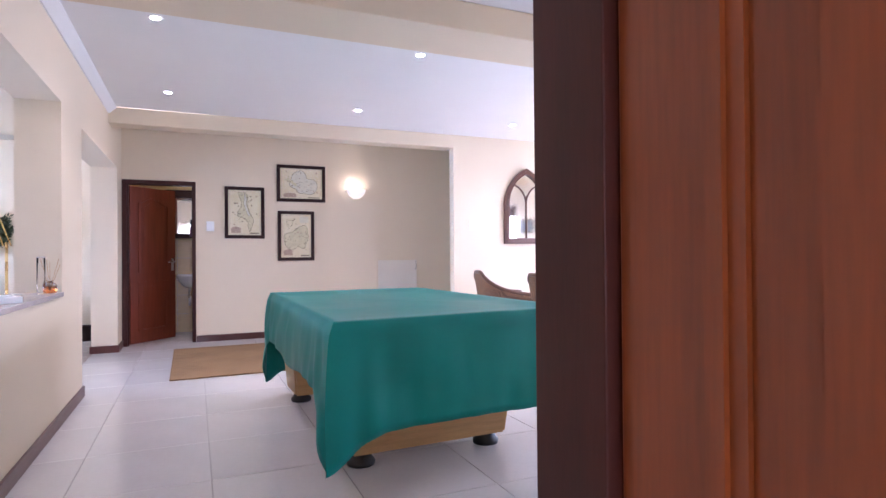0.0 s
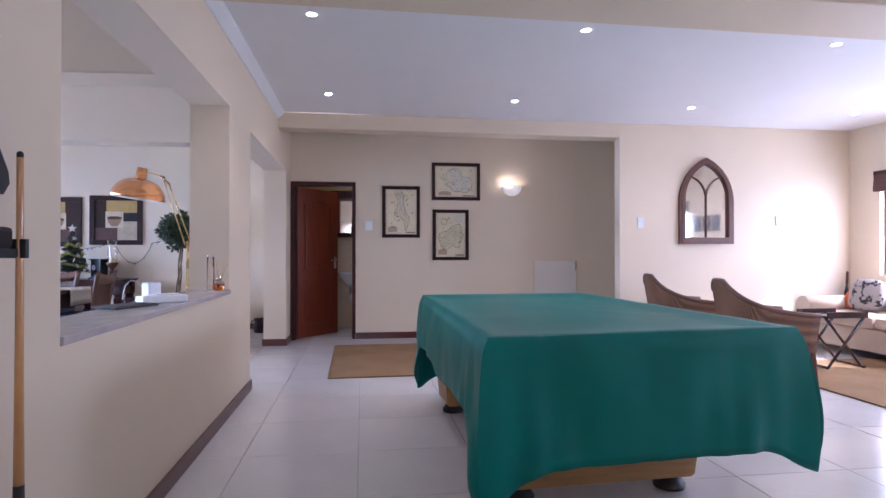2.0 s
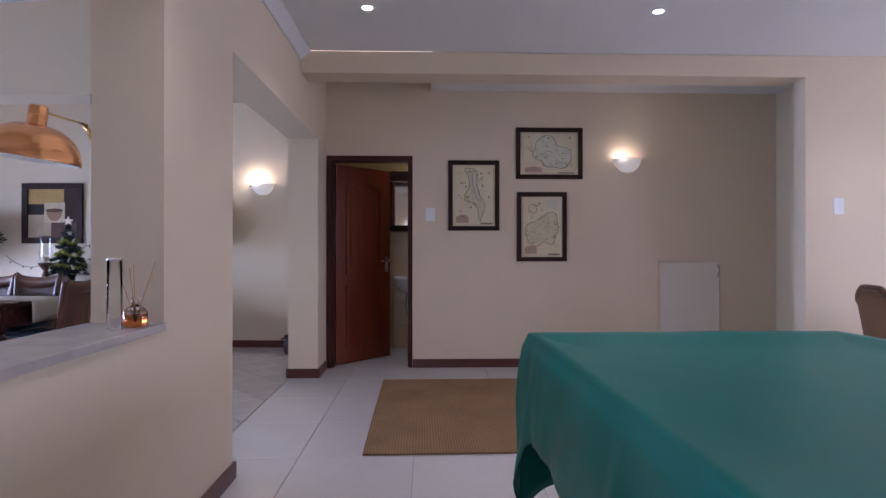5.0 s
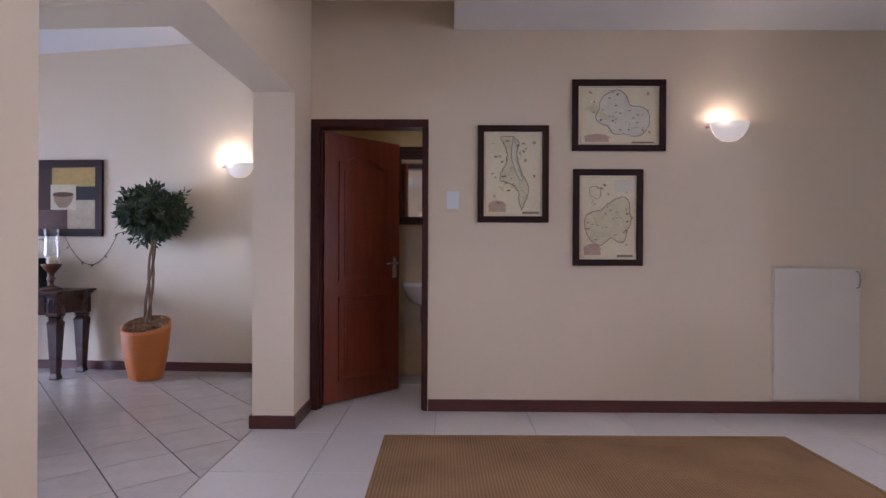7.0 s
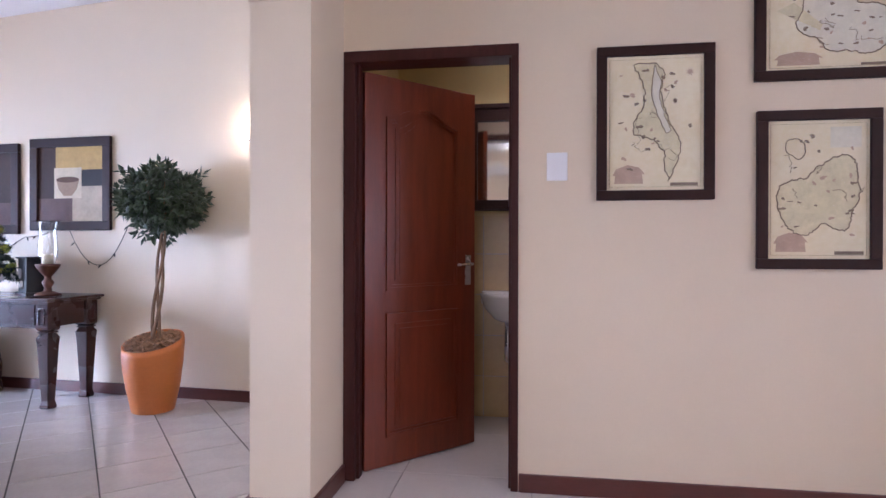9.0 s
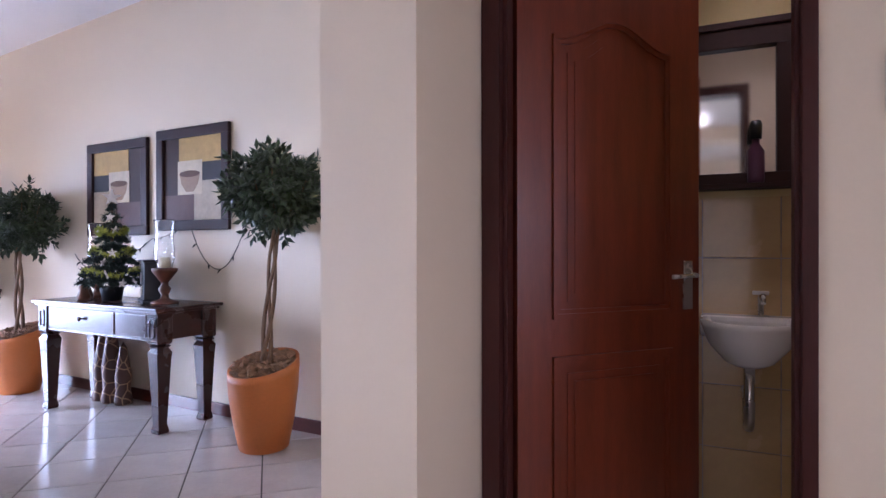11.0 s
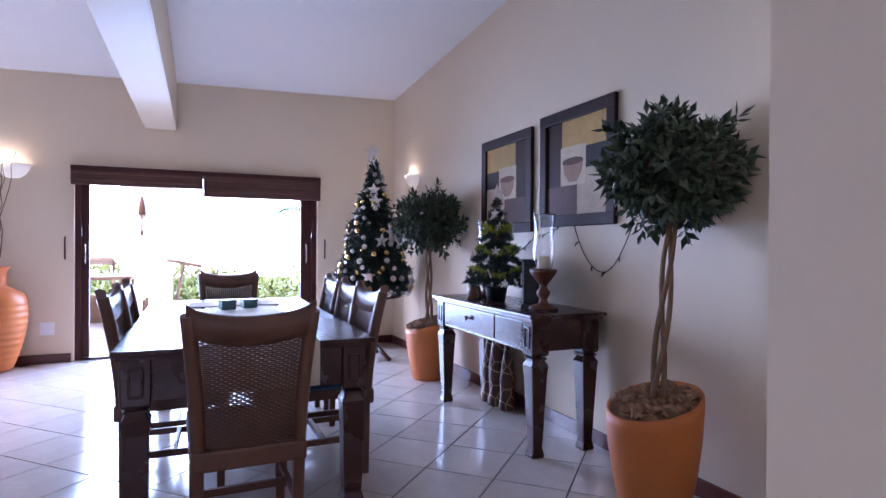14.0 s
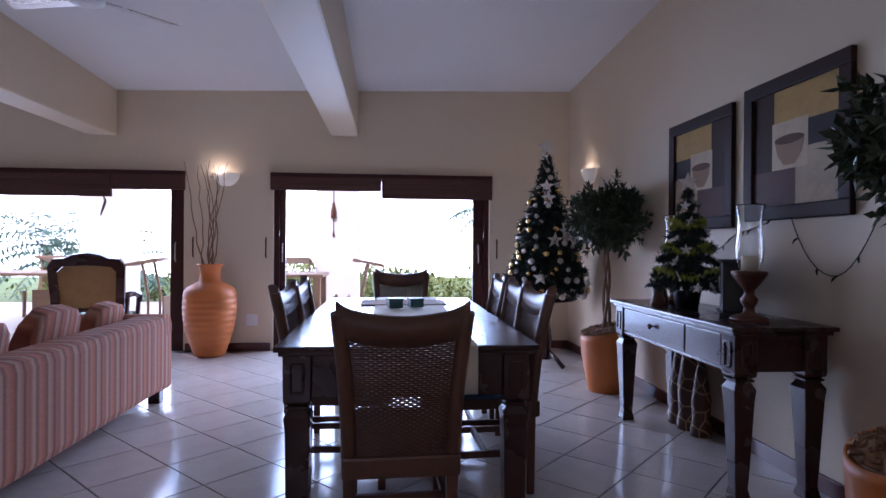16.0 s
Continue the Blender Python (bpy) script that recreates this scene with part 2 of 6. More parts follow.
CUEWOOD = mat("maple_cue", (0.55, 0.28, 0.09), 0.3, vary=0.12, scale=8, stretch=(4, 4, 0.5), bump=0.02, coat=0.4)
WAX = mat("cream_candle", (0.75, 0.62, 0.40), 0.5, vary=0.03, bump=0.0)
CERAMIC = mat("white_ceramic", (0.82, 0.81, 0.78), 0.1, vary=0.01, bump=0.0, coat=0.5)
AMBER = glassy("amber_liquid", (0.85, 0.25, 0.04))
CREAMSOFA = mat("cream_upholstery", (0.50, 0.39, 0.29), 0.85, vary=0.06, scale=3, fine=150, bump=0.15)
ORANGE = mat("orange_cushion", (0.60, 0.13, 0.03), 0.85, vary=0.08, bump=0.1)
PATTERN = mat("leaf_print_cushion", (0.36, 0.32, 0.30), 0.85, vary=0.1, scale=11, fine=30, second=(0.03, 0.028, 0.032), amount=0.14)
STRIPE = striped("striped_sofa_fabric", [(0.0, (0.42, 0.17, 0.10)), (0.10, (0.20, 0.055, 0.035)), (0.18, (0.38, 0.17, 0.11)), (0.30, (0.46, 0.25, 0.16)), (0.36, (0.17, 0.085, 0.065)), (0.46, (0.40, 0.11, 0.05)), (0.60, (0.43, 0.18, 0.11)), (0.70, (0.22, 0.08, 0.05)), (0.80, (0.47, 0.27, 0.18)), (0.92, (0.34, 0.12, 0.07))], 0.22)
BLIND = mat("brown_roman_blind", (0.10, 0.042, 0.030), 0.8, vary=0.12, scale=6, fine=120, stretch=(1, 1, 12), bump=0.3)
CANE = mat("cane_webbing", (0.42, 0.24, 0.08), 0.6, vary=0.12, scale=12, fine=140, bump=0.3)
BTILE = mat("washroom_tile", (0.60, 0.42, 0.20), 0.25, vary=0.06, scale=8, fine=40, bump=0.02, spread=0.04)
RENDER_W = mat("white_render", (0.82, 0.79, 0.76), 0.8, vary=0.03, scale=2, fine=60, bump=0.2)
PAVE = mat("pale_patio_paving", (0.55, 0.50, 0.46), 0.5, vary=0.06, scale=2, fine=30, bump=0.1)
LAWN = mat("lawn", (0.12, 0.20, 0.05), 0.9, vary=0.25, scale=2, fine=40, bump=0.4)
HEDGE = mat("hedge_leaves", (0.30, 0.36, 0.09), 0.8, vary=0.3, scale=8, bump=0.0)
PALM = mat("palm_fronds", (0.16, 0.28, 0.19), 0.85, vary=0.3, scale=6, bump=0.0)
TEAK = mat("patio_furniture_wood", (0.33, 0.22, 0.14), 0.6, vary=0.15, scale=4, stretch=(1, 6, 6), bump=0.1)


def spotted(name, ground, patch, scale):
    """Dark polygon patches parted by pale seams, as on a painted giraffe carving."""
    m = mat(name, ground, 0.45, vary=0.1, scale=14, fine=50)
    n, l = m.node_tree.nodes, m.node_tree.links
    b = n["Principled BSDF"]
    vor = n.new("ShaderNodeTexVoronoi")
    vor.feature = "DISTANCE_TO_EDGE"
    vor.inputs["Scale"].default_value = scale
    co = n.new("ShaderNodeTexCoord")
    l.new(co.outputs["Object"], vor.inputs["Vector"])
    ramp = n.new("ShaderNodeMapRange")
    ramp.inputs["From Min"].default_value, ramp.inputs["From Max"].default_value = 0.025, 0.06
    l.new(vor.outputs["Distance"], ramp.inputs["Value"])
    mix = n.new("ShaderNodeMix")
    mix.data_type = "RGBA"
    l.new(b.inputs["Base Color"].links[0].from_socket, mix.inputs["A"])
    mix.inputs["B"].default_value = (*patch, 1)
    l.new(ramp.outputs["Result"], mix.inputs["Factor"])
    l.new(mix.outputs["Result"], b.inputs["Base Color"])
    return m


GIRAFFE = spotted("giraffe_carving", (0.40, 0.24, 0.12), (0.075, 0.026, 0.013), 11)
FIGURE = mat("carved_red_wood", (0.24, 0.10, 0.05), 0.5, vary=0.2, scale=14, fine=60, bump=0.1)

# ---- building blocks ----
SKEW = -3.4
DIN = pose(-0.03, -0.01, 0, 0, 0, SKEW)  # the dining wing's own axes: X to the billiard room, Y to the console wall
ONE = Matrix.Identity(4)


def add_box(bm, x0, x1, y0, y1, z0, z1, bevel=0.0, m=None):
    b = bmesh.new()
    bmesh.ops.create_cube(b, size=1)
    bmesh.ops.transform(b, matrix=Matrix.LocRotScale(((x0 + x1) / 2, (y0 + y1) / 2, (z0 + z1) / 2), None, (x1 - x0, y1 - y0, z1 - z0)), verts=b.verts)
    if bevel:
        bmesh.ops.bevel(b, geom=b.edges[:], offset=bevel, segments=2, affect="EDGES", profile=0.6)
    join(bm, b, m)


def join(bm, b, m=None):
    if m is not None:
        bmesh.ops.transform(b, matrix=m, verts=b.verts)
    me = bpy.data.meshes.new("tmp")
    b.to_mesh(me)
    b.free()
    bm.from_mesh(me)
    bpy.data.meshes.remove(me)


def boxes(*rows, bevel=0.0):
    bm = bmesh.new()
    for r in rows:
        add_box(bm, *r, bevel=bevel)
    return bm


def add_lathe(bm, profile, n=24, m=None, cap=True):
    """profile: (radius, z) from the bottom up."""
    b = bmesh.new()
    rings = []
    for r, z in profile:
        rings.append([b.verts.new((r * math.cos(2 * math.pi * i / n), r * math.sin(2 * math.pi * i / n), z)) for i in range(n)])
    for lo, hi in zip(rings, rings[1:]):
        for i in range(n):
            f = b.faces.new((lo[i], lo[(i + 1) % n], hi[(i + 1) % n], hi[i]))
            f.smooth = True
    if cap:
        if profile[0][0] > 1e-4:
            b.faces.new(rings[0][::-1])
        if profile[-1][0] > 1e-4:
            b.faces.new(rings[-1])
    bmesh.ops.remove_doubles(b, verts=b.verts, dist=1e-6)
    join(bm, b, m)


def lathe(profile, n=24, m=None, cap=True):
    bm = bmesh.new()
    add_lathe(bm, profile, n, m, cap)
    return bm


def add_tube(bm, points, radius, n=8, radii=None):
    """A round bar along points."""
    b = bmesh.new()
    pts = [Vector(p) for p in points]
    rings = []
    side = None
    for i, p in enumerate(pts):
        d = (pts[min(i + 1, len(pts) - 1)] - pts[max(i - 1, 0)]).normalized()
        if side is None:
            side = d.orthogonal().normalized()
        side = (side - d * side.dot(d)).normalized()
        up = d.cross(side)
        r = radii[i] if radii else radius
        rings.append([b.verts.new(p + r * (math.cos(2 * math.pi * k / n) * side + math.sin(2 * math.pi * k / n) * up)) for k in range(n)])
    for lo, hi in zip(rings, rings[1:]):
        for k in range(n):
            b.faces.new((lo[k], lo[(k + 1) % n], hi[(k + 1) % n], hi[k])).smooth = True
    b.faces.new(rings[0][::-1])
    b.faces.new(rings[-1])
    bmesh.ops.recalc_face_normals(b, faces=b.faces)
    join(bm, b)


def tube(points, radius, n=8, radii=None):
    bm = bmesh.new()
    add_tube(bm, points, radius, n, radii)
    return bm


def add_prism(bm, outline, depth, m=None, bevel=0.0):
    """A flat outline of (x, z) pairs, pushed along +y by depth."""
    b = bmesh.new()
    f = b.faces.new([b.verts.new((x, 0, z)) for x, z in outline])
    e = bmesh.ops.extrude_face_region(b, geom=[f])
    bmesh.ops.translate(b, vec=(0, depth, 0), verts=[v for v in e["geom"] if isinstance(v, bmesh.types.BMVert)])
    bmesh.ops.recalc_face_normals(b, faces=b.faces)
    if bevel:
        bmesh.ops.bevel(b, geom=b.edges[:], offset=bevel, segments=2, affect="EDGES")
    join(bm, b, m)


def prism(outline, depth, m=None, bevel=0.0):
    bm = bmesh.new()
    add_prism(bm, outline, depth, m, bevel)
    return bm


def mesh(name, bm, material):
    me = bpy.data.meshes.new(name)
    bm.to_mesh(me)
    bm.free()
    me.materials.append(material)
    return me


def part(name, bm, material, parent, label=""):
    ob = new(name, mesh(name, bm, material))
    ob.parent = parent
    return tagged(ob, label)


def structure(name, bm, material, m=ONE, label=""):
    ob = new(name, mesh(name, bm, material))
    ob.matrix_world = m
    return tagged(ob, label, "", "", "structure")


def thing(name, label, category, m=ONE, group=""):
    ob = new(name)
    ob.empty_display_size = 0.1
    ob.matrix_world = m
    return tagged(ob, label, category, group)


# ---- the billiard room ----
XP, XB = -0.53, -0.80    # faces of the partition
YD = 8.63                  # wall with the door and maps
YM = 7.47                  # wall with the mirror
XJ = 3.515                 # where the recess ends
XK = 4.0                   # far end of the recess, behind the mirror wall
XR = 6.67                  # window wall
ZC = 2.735                 # ceiling
YN = 1.0                   # doorway wall
H1 = 2.76
PY0, PY1, PE, PIER = 2.845, 5.14, 5.90, 8.2
structure("wall_partition", boxes(
    (XB, XP, YN, PY0, 0, H1), (XB, XP, PY0, PY1, 0, 0.86), (XB, XP, PY0, PY1, 2.205, H1),
    (XB, XP, PY1, PE, 0, H1), (XB, XP, PE, PIER, 2.18, H1), (XB, XP, PIER, 10.0, 0, H1)), CREAM, label="cream plastered partition with a wide hatch")
structure("wall_upper", boxes((XB, XP, YN, 10.0, H1, 3.4)), CREAM)
structure("wall_door", boxes((XP, 0.31, YD, YD + 0.13, 2.10, 3.1), (0.31, XK + 0.12, YD, YD + 0.13, 0, 3.1)), CREAM)
structure("wall_recess_side", boxes((XK, XK + 0.12, YM + 0.14, YD, 0, H1)), CREAM)
structure("wall_mirror", boxes((XJ, XR + 0.2, YM, YM + 0.14, 0, H1)), CREAM)
WA, WB = (2.1, 3.75), (5.0, 7.04)  # windows in the right-hand wall
structure("wall_window", boxes(
    (XR, XR + 0.22, YN, WA[0], 0, H1), (XR, XR + 0.22, WA[1], WB[0], 0, H1), (XR, XR + 0.22, WB[1], YM, 0, H1),
    (XR, XR + 0.22, WA[0], WA[1], 0, 0.88), (XR, XR + 0.22, WA[0], WA[1], 2.08, H1),
    (XR, XR + 0.22, WB[0], WB[1], 0, 0.88), (XR, XR + 0.22, WB[0], WB[1], 2.08, H1)), CREAM)
structure("wall_doorway", boxes((XB, -0.25, YN - 0.1, YN, 0, H1), (-0.25, 0.65, YN - 0.1, YN, 2.12, H1), (0.65, XR, YN - 0.1, YN, 0, H1)), CREAM)
structure("ceiling_billiard", boxes((XP, XR, YN, YM, ZC, ZC + 0.1), (0.5, XK, YM, YD, ZC + 0.012, ZC + 0.1)), WHITE)
structure("ceiling_recess", boxes((XP, 0.5, YM + 0.25, YD, 3.06, 3.12)), CREAM)
structure("beam_recess", boxes((XP, XJ, YM - 0.003, YM + 0.25, 2.56, ZC - 0.002), bevel=0.006), CREAM)
structure("upstand", boxes((XP, 0.5, YM + 0.24, YM + 0.3, 2.6, 3.06), (0.5, 0.56, YM + 0.3, YD, ZC + 0.02, 3.06)), CREAM)
structure("beam_room", boxes((XP, XR, 3.73, 4.2, 2.55, ZC - 0.002), bevel=0.006), CREAM)
structure("sill", boxes((XB - 0.015, XP + 0.012, PY0 + 0.002, PY1 - 0.002, 0.862, 0.892), bevel=0.004), SILL, label="glossy tiled ledge of the hatch")

bm = bmesh.new()
add_prism(bm, [(0, 0), (0.012, 0), (0.075, 0.06), (0.075, 0.075), (0, 0.075)], 3.27 - 0.01, pose(XP, 4.2, ZC - 0.076))
add_prism(bm, [(0, 0), (0.012, 0), (0.075, 0.06), (0.075, 0.075), (0, 0.075)], 3.73 - YN, pose(XP, YN, ZC - 0.076))
structure("cornice", bm, WHITE)


def skirt(*rows, m=ONE):
    structure("baseboard", boxes(*rows, bevel=0.003), SKIRT, m, "dark stained wooden skirting")


T, HB = 0.016, 0.085
skirt((XP, XP + T, YN, PE + T, 0, HB), (XB - T, XP + T, PE, PE + T, 0, HB))
skirt((XB - T, XP + T, PIER - T, PIER, 0, HB), (XP, XP + T, PIER, YD - 0.02, 0, HB))
skirt((0.325, XK, YD - T, YD, 0, HB), (XJ - T, XJ, YM, YM + 0.14, 0, HB), (XJ - T, XR, YM - T, YM, 0, HB), (XR - T, XR, YN, YM - T, 0, HB))

# ---- the entry hall behind the start ----
# unseen hall; its back opening is made up for the fill lamp
structure("wall_hall", boxes((-0.8, -0.7, -2.4, YN - 0.1, 0, 2.6), (1.7, 1.8, -2.4, YN - 0.1, 0, 2.6), (-0.8, -0.15, -2.5, -2.4, 0, 2.6), (1.05, 1.8, -2.5, -2.4, 0, 2.6), (-0.15, 1.05, -2.5, -2.4, 2.1, 2.6)), CREAM)
structure("ceiling_hall", boxes((-0.8, 1.8, -2.5, YN - 0.1, 2.6, 2.7)), WHITE)

# ---- the washroom behind the panelled door ----
structure("wall_washroom", boxes((XP, 1.2, 9.78, 9.9, 1.36, 2.7), (1.0, 1.1, YD + 0.13, 9.78, 1.36, 2.7), (XP, XP + 0.01, YD + 0.13, 9.78, 1.36, 2.7)), OCHRE)
structure("ceiling_washroom", boxes((XP, 1.1, YD + 0.13, 9.9, 2.6, 2.7)), OCHRE)
structure("wall_washroom_lower", boxes((XP, 1.2, 9.788, 9.9, 0, 1.355), (1.008, 1.1, YD + 0.13, 9.78, 0, 1.355), (XP, XP + 0.004, YD + 0.13, 9.78, 0, 1.355)), GROUT_W)

# ---- the dining room, in its own axes ----
WC = 9.766                 # console wall
UW = -7.36                 # wall with the glass doors


def zc(x, y=WC):
    return 2.878 + 0.045 * (x - UW) + 0.028 * (y - WC)


D1, D2 = (6.515, 8.865), (2.7, 5.593)  # the two door openings, along Y
DT = 1.905
structure("wall_console", boxes((UW - 0.25, -1.34, WC, WC + 0.2, 0, 3.4)), CREAM, DIN)
structure("wall_glass_doors", boxes(
    (UW - 0.25, UW, D1[1], WC, 0, 3.4), (UW - 0.25, UW, D2[1], D1[0], 0, 3.4), (UW - 0.25, UW, -1.0, D2[0], 0, 3.4),
    (UW - 0.25, UW, D1[0], D1[1], DT, 3.4), (UW - 0.25, UW, D2[0], D2[1], DT, 3.4)), CREAM, DIN)
structure("wall_living", boxes((UW - 0.25, -0.6, -1.2, -1.0, 0, 3.5), (-0.9, -0.75, -1.0, 1.02, 0, 3.5)), CREAM, DIN)
bm = bmesh.new()
add_prism(bm, [(UW - 0.2, zc(UW - 0.2)), (-0.7, zc(-0.7)), (-0.7, zc(-0.7) + 0.1), (UW - 0.2, zc(UW - 0.2) + 0.1)], 11.1, pose(0, -1.1, 0))
for v in bm.verts:
    v.co.z += 0.028 * (v.co.y - WC)
structure("ceiling_dining", bm, WHITE, DIN)
for name, y0, y1 in (("beam_dining", 7.125, 7.414), ("beam_living", 4.62, 4.915), ("beam_far", 1.9, 2.2)):
    zb = 2.317 if name == "beam_dining" else 2.27
    structure(name, prism([(UW, zb), (-1.0, zb), (-1.0, zc(-1.0, y1) + 0.02), (UW, zc(UW, y1) + 0.02)], y1 - y0, pose(0, y0, 0), 0.008), CREAM, DIN)
skirt((UW, -1.36, WC - T, WC, 0, HB), (UW, UW + T, D1[1] + 0.02, WC - T, 0, HB), (UW, UW + T, D2[1] + 0.02, D1[0] - 0.02, 0, HB), m=DIN)
skirt((XB - T, XB, PIER, 9.85, 0, HB))
structure("floor", boxes((-8.6, 7.0, -3, 11, -0.2, -0.006)), GROUT_W)
structure("floor_dining", boxes((UW, -1.26, -1.0, WC, -0.1, -0.003)), GROUT_D, DIN)

def band(outer, inner, depth, m):
    bm = bmesh.new()
    lo = [bm.verts.new((x, 0, z)) for x, z in outer]
    li = [bm.verts.new((x, 0, z)) for x, z in inner]
    n = len(outer)
    for i in range(n):
        bm.faces.new((lo[i], lo[(i + 1) % n], li[(i + 1) % n], li[i]))
    e = bmesh.ops.extrude_face_region(bm, geom=bm.faces[:])
    bmesh.ops.translate(bm, vec=(0, -depth, 0), verts=[v for v in e["geom"] if isinstance(v, bmesh.types.BMVert)])
    bmesh.ops.recalc_face_normals(bm, faces=bm.faces)
    bmesh.ops.transform(bm, matrix=m, verts=bm.verts)
    return bm


# ---- doors ----
def arch_panel(w, h, rise):
    """Outline of a raised panel whose top edge swells in the middle."""
    pts = [(0, 0), (w, 0), (w, h - rise)]
    for i in range(1, 12):
        a = i / 12
        s = 0.5 - 0.5 * math.cos(2 * math.pi * a)
        pts.append((w - w * a, h - rise + rise * s))
    return pts + [(0, h - rise)]


def panel_door(name, m, width, height, label, lever=1, sx=0.125, wood=None):
    """A two-panel leaf hinged on its z axis, reaching along +x, 40 mm thick about y = 0."""
    wood = wood or MAHOGANY
    d = tagged(thing(name, label, "door", m), kind="structure")
    leaf = part("leaf", boxes((0, width, -0.02, 0.02, 0.01, height), bevel=0.003), wood, d)
    for side in (-1, 1):
        for z0, z1, rise in ((0.16, 0.80, 0.0), (0.92, height - 0.13, 0.08)):
            w, h = width - 2 * sx, z1 - z0
            def outline(i):
                return [(x + i, z + i) for x, z in (arch_panel(w - 2 * i, h - 2 * i, rise) if rise else [(0, 0), (w - 2 * i, 0), (w - 2 * i, h - 2 * i), (0, h - 2 * i)])]
            flip = pose(sx, -0.02, z0) if side < 0 else pose(sx, 0.02, z0) @ Matrix.Diagonal((1, -1, 1, 1))
            for a, b, dep in ((0.0, 0.016, 0.010), (0.016, 0.030, 0.005), (0.055, 0.080, 0.004)):
                part("moulding", band(outline(a), outline(b), dep, flip), wood, leaf)
            bm = prism(outline(0.078), 0.007, pose(sx, -0.027 if side < 0 else 0.02, z0), 0.003)
            part("panel", bm, wood, leaf)
    if lever:
        for side in (-1, 1):
            hd = part("handle", boxes((width - 0.075, width - 0.035, side * 0.02, side * 0.026, 0.93, 1.10) if side > 0 else (width - 0.075, width - 0.035, -0.026, -0.02, 0.93, 1.10), bevel=0.002), METAL, d, "steel lever handle on a plate")
            part("lever", tube([(width - 0.055, side * 0.026, 1.05), (width - 0.055, side * 0.065, 1.05), (width - 0.07, side * 0.072, 1.05), (width - 0.165, side * 0.07, 1.047)], 0.008), METAL, hd)
    for z in (0.22, height / 2, height - 0.2):
        part("hinge", tube([(-0.006, 0.024, z - 0.05), (-0.006, 0.024, z + 0.05)], 0.007), BRASS, d)
    return d


structure("door_frame_washroom", boxes((-0.528, -0.472, YD - 0.012, YD + 0.13, 0, 2.045), (0.287, 0.321, YD - 0.012, YD + 0.13, 0, 2.045), (-0.528, 0.321, YD - 0.012, YD + 0.13, 2.045, 2.10),
    (-0.472, -0.457, YD + 0.02, YD + 0.075, 0, 2.045), (0.275, 0.287, YD + 0.02, YD + 0.075, 0, 2.045), bevel=0.003), JAMB, label="dark stained wooden door frame")
panel_door("door_washroom", pose(-0.462, YD + 0.10, 0, 0, 0, 46), 0.73, 2.03, "reddish mahogany two-panel door standing ajar")
structure("door_frame_entry", boxes((0.634, 0.66, YN - 0.113, YN - 0.004, 0, 2.1), (-0.27, -0.25, YN - 0.105, YN - 0.004, 0, 2.1), (-0.25, 0.634, YN - 0.105, YN - 0.004, 2.08, 2.1), bevel=0.002), JAMB)
panel_door("door_entry", pose(0.668, YN - 0.116, 0, 0, 0, -91), 0.82, 2.05, "reddish mahogany panelled entry door standing wide open", sx=0.098, wood=MAHOGANY_LIT)

# ---- billiard table under its cloth ----
TX0, TX1, TY0, TY1, TZ = 0.88, 2.28, 3.04, 5.36, 0.830
table = thing("billiard_table", "oak-veneered billiard table hidden under a green cover", "billiard table", pose(1.60, 4.52, 0, 0, 0, 2.5))
part("bed", boxes((-0.68, 0.57, -1.40, 0.78, 0.58, 0.790), bevel=0.02), OAK, table)


def pedestal(y0, y1):
    bm = bmesh.new()
    lo, hi = [(-0.585, y0 + 0.05), (0.35, y0 + 0.05), (0.35, y1 - 0.05), (-0.585, y1 - 0.05)], [(-0.63, y0), (0.41, y0), (0.41, y1), (-0.63, y1)]
    a = [bm.verts.new((x, y, 0.075)) for x, y in lo]
    b = [bm.verts.new((x, y, 0.60)) for x, y in hi]
    bm.faces.new(a[::-1])
    bm.faces.new(b)
    for i in range(4):
        bm.faces.new((a[i], a[(i + 1) % 4], b[(i + 1) % 4], b[i]))
    bmesh.ops.bevel(bm, geom=bm.edges[:], offset=0.012, segments=2, affect="EDGES")
    return bm


for y0, y1 in ((-1.13, -0.83), (0.30, 0.75)):
    p = part("pedestal", pedestal(y0, y1), OAK, table)
    for x in (-0.51, 0.27):
        part("foot", lathe([(0.075, 0), (0.078, 0.02), (0.06, 0.04), (0.05, 0.08)], 20, pose(x, (y0 + y1) / 2, 0)), BLACK, p, "black round levelling foot")


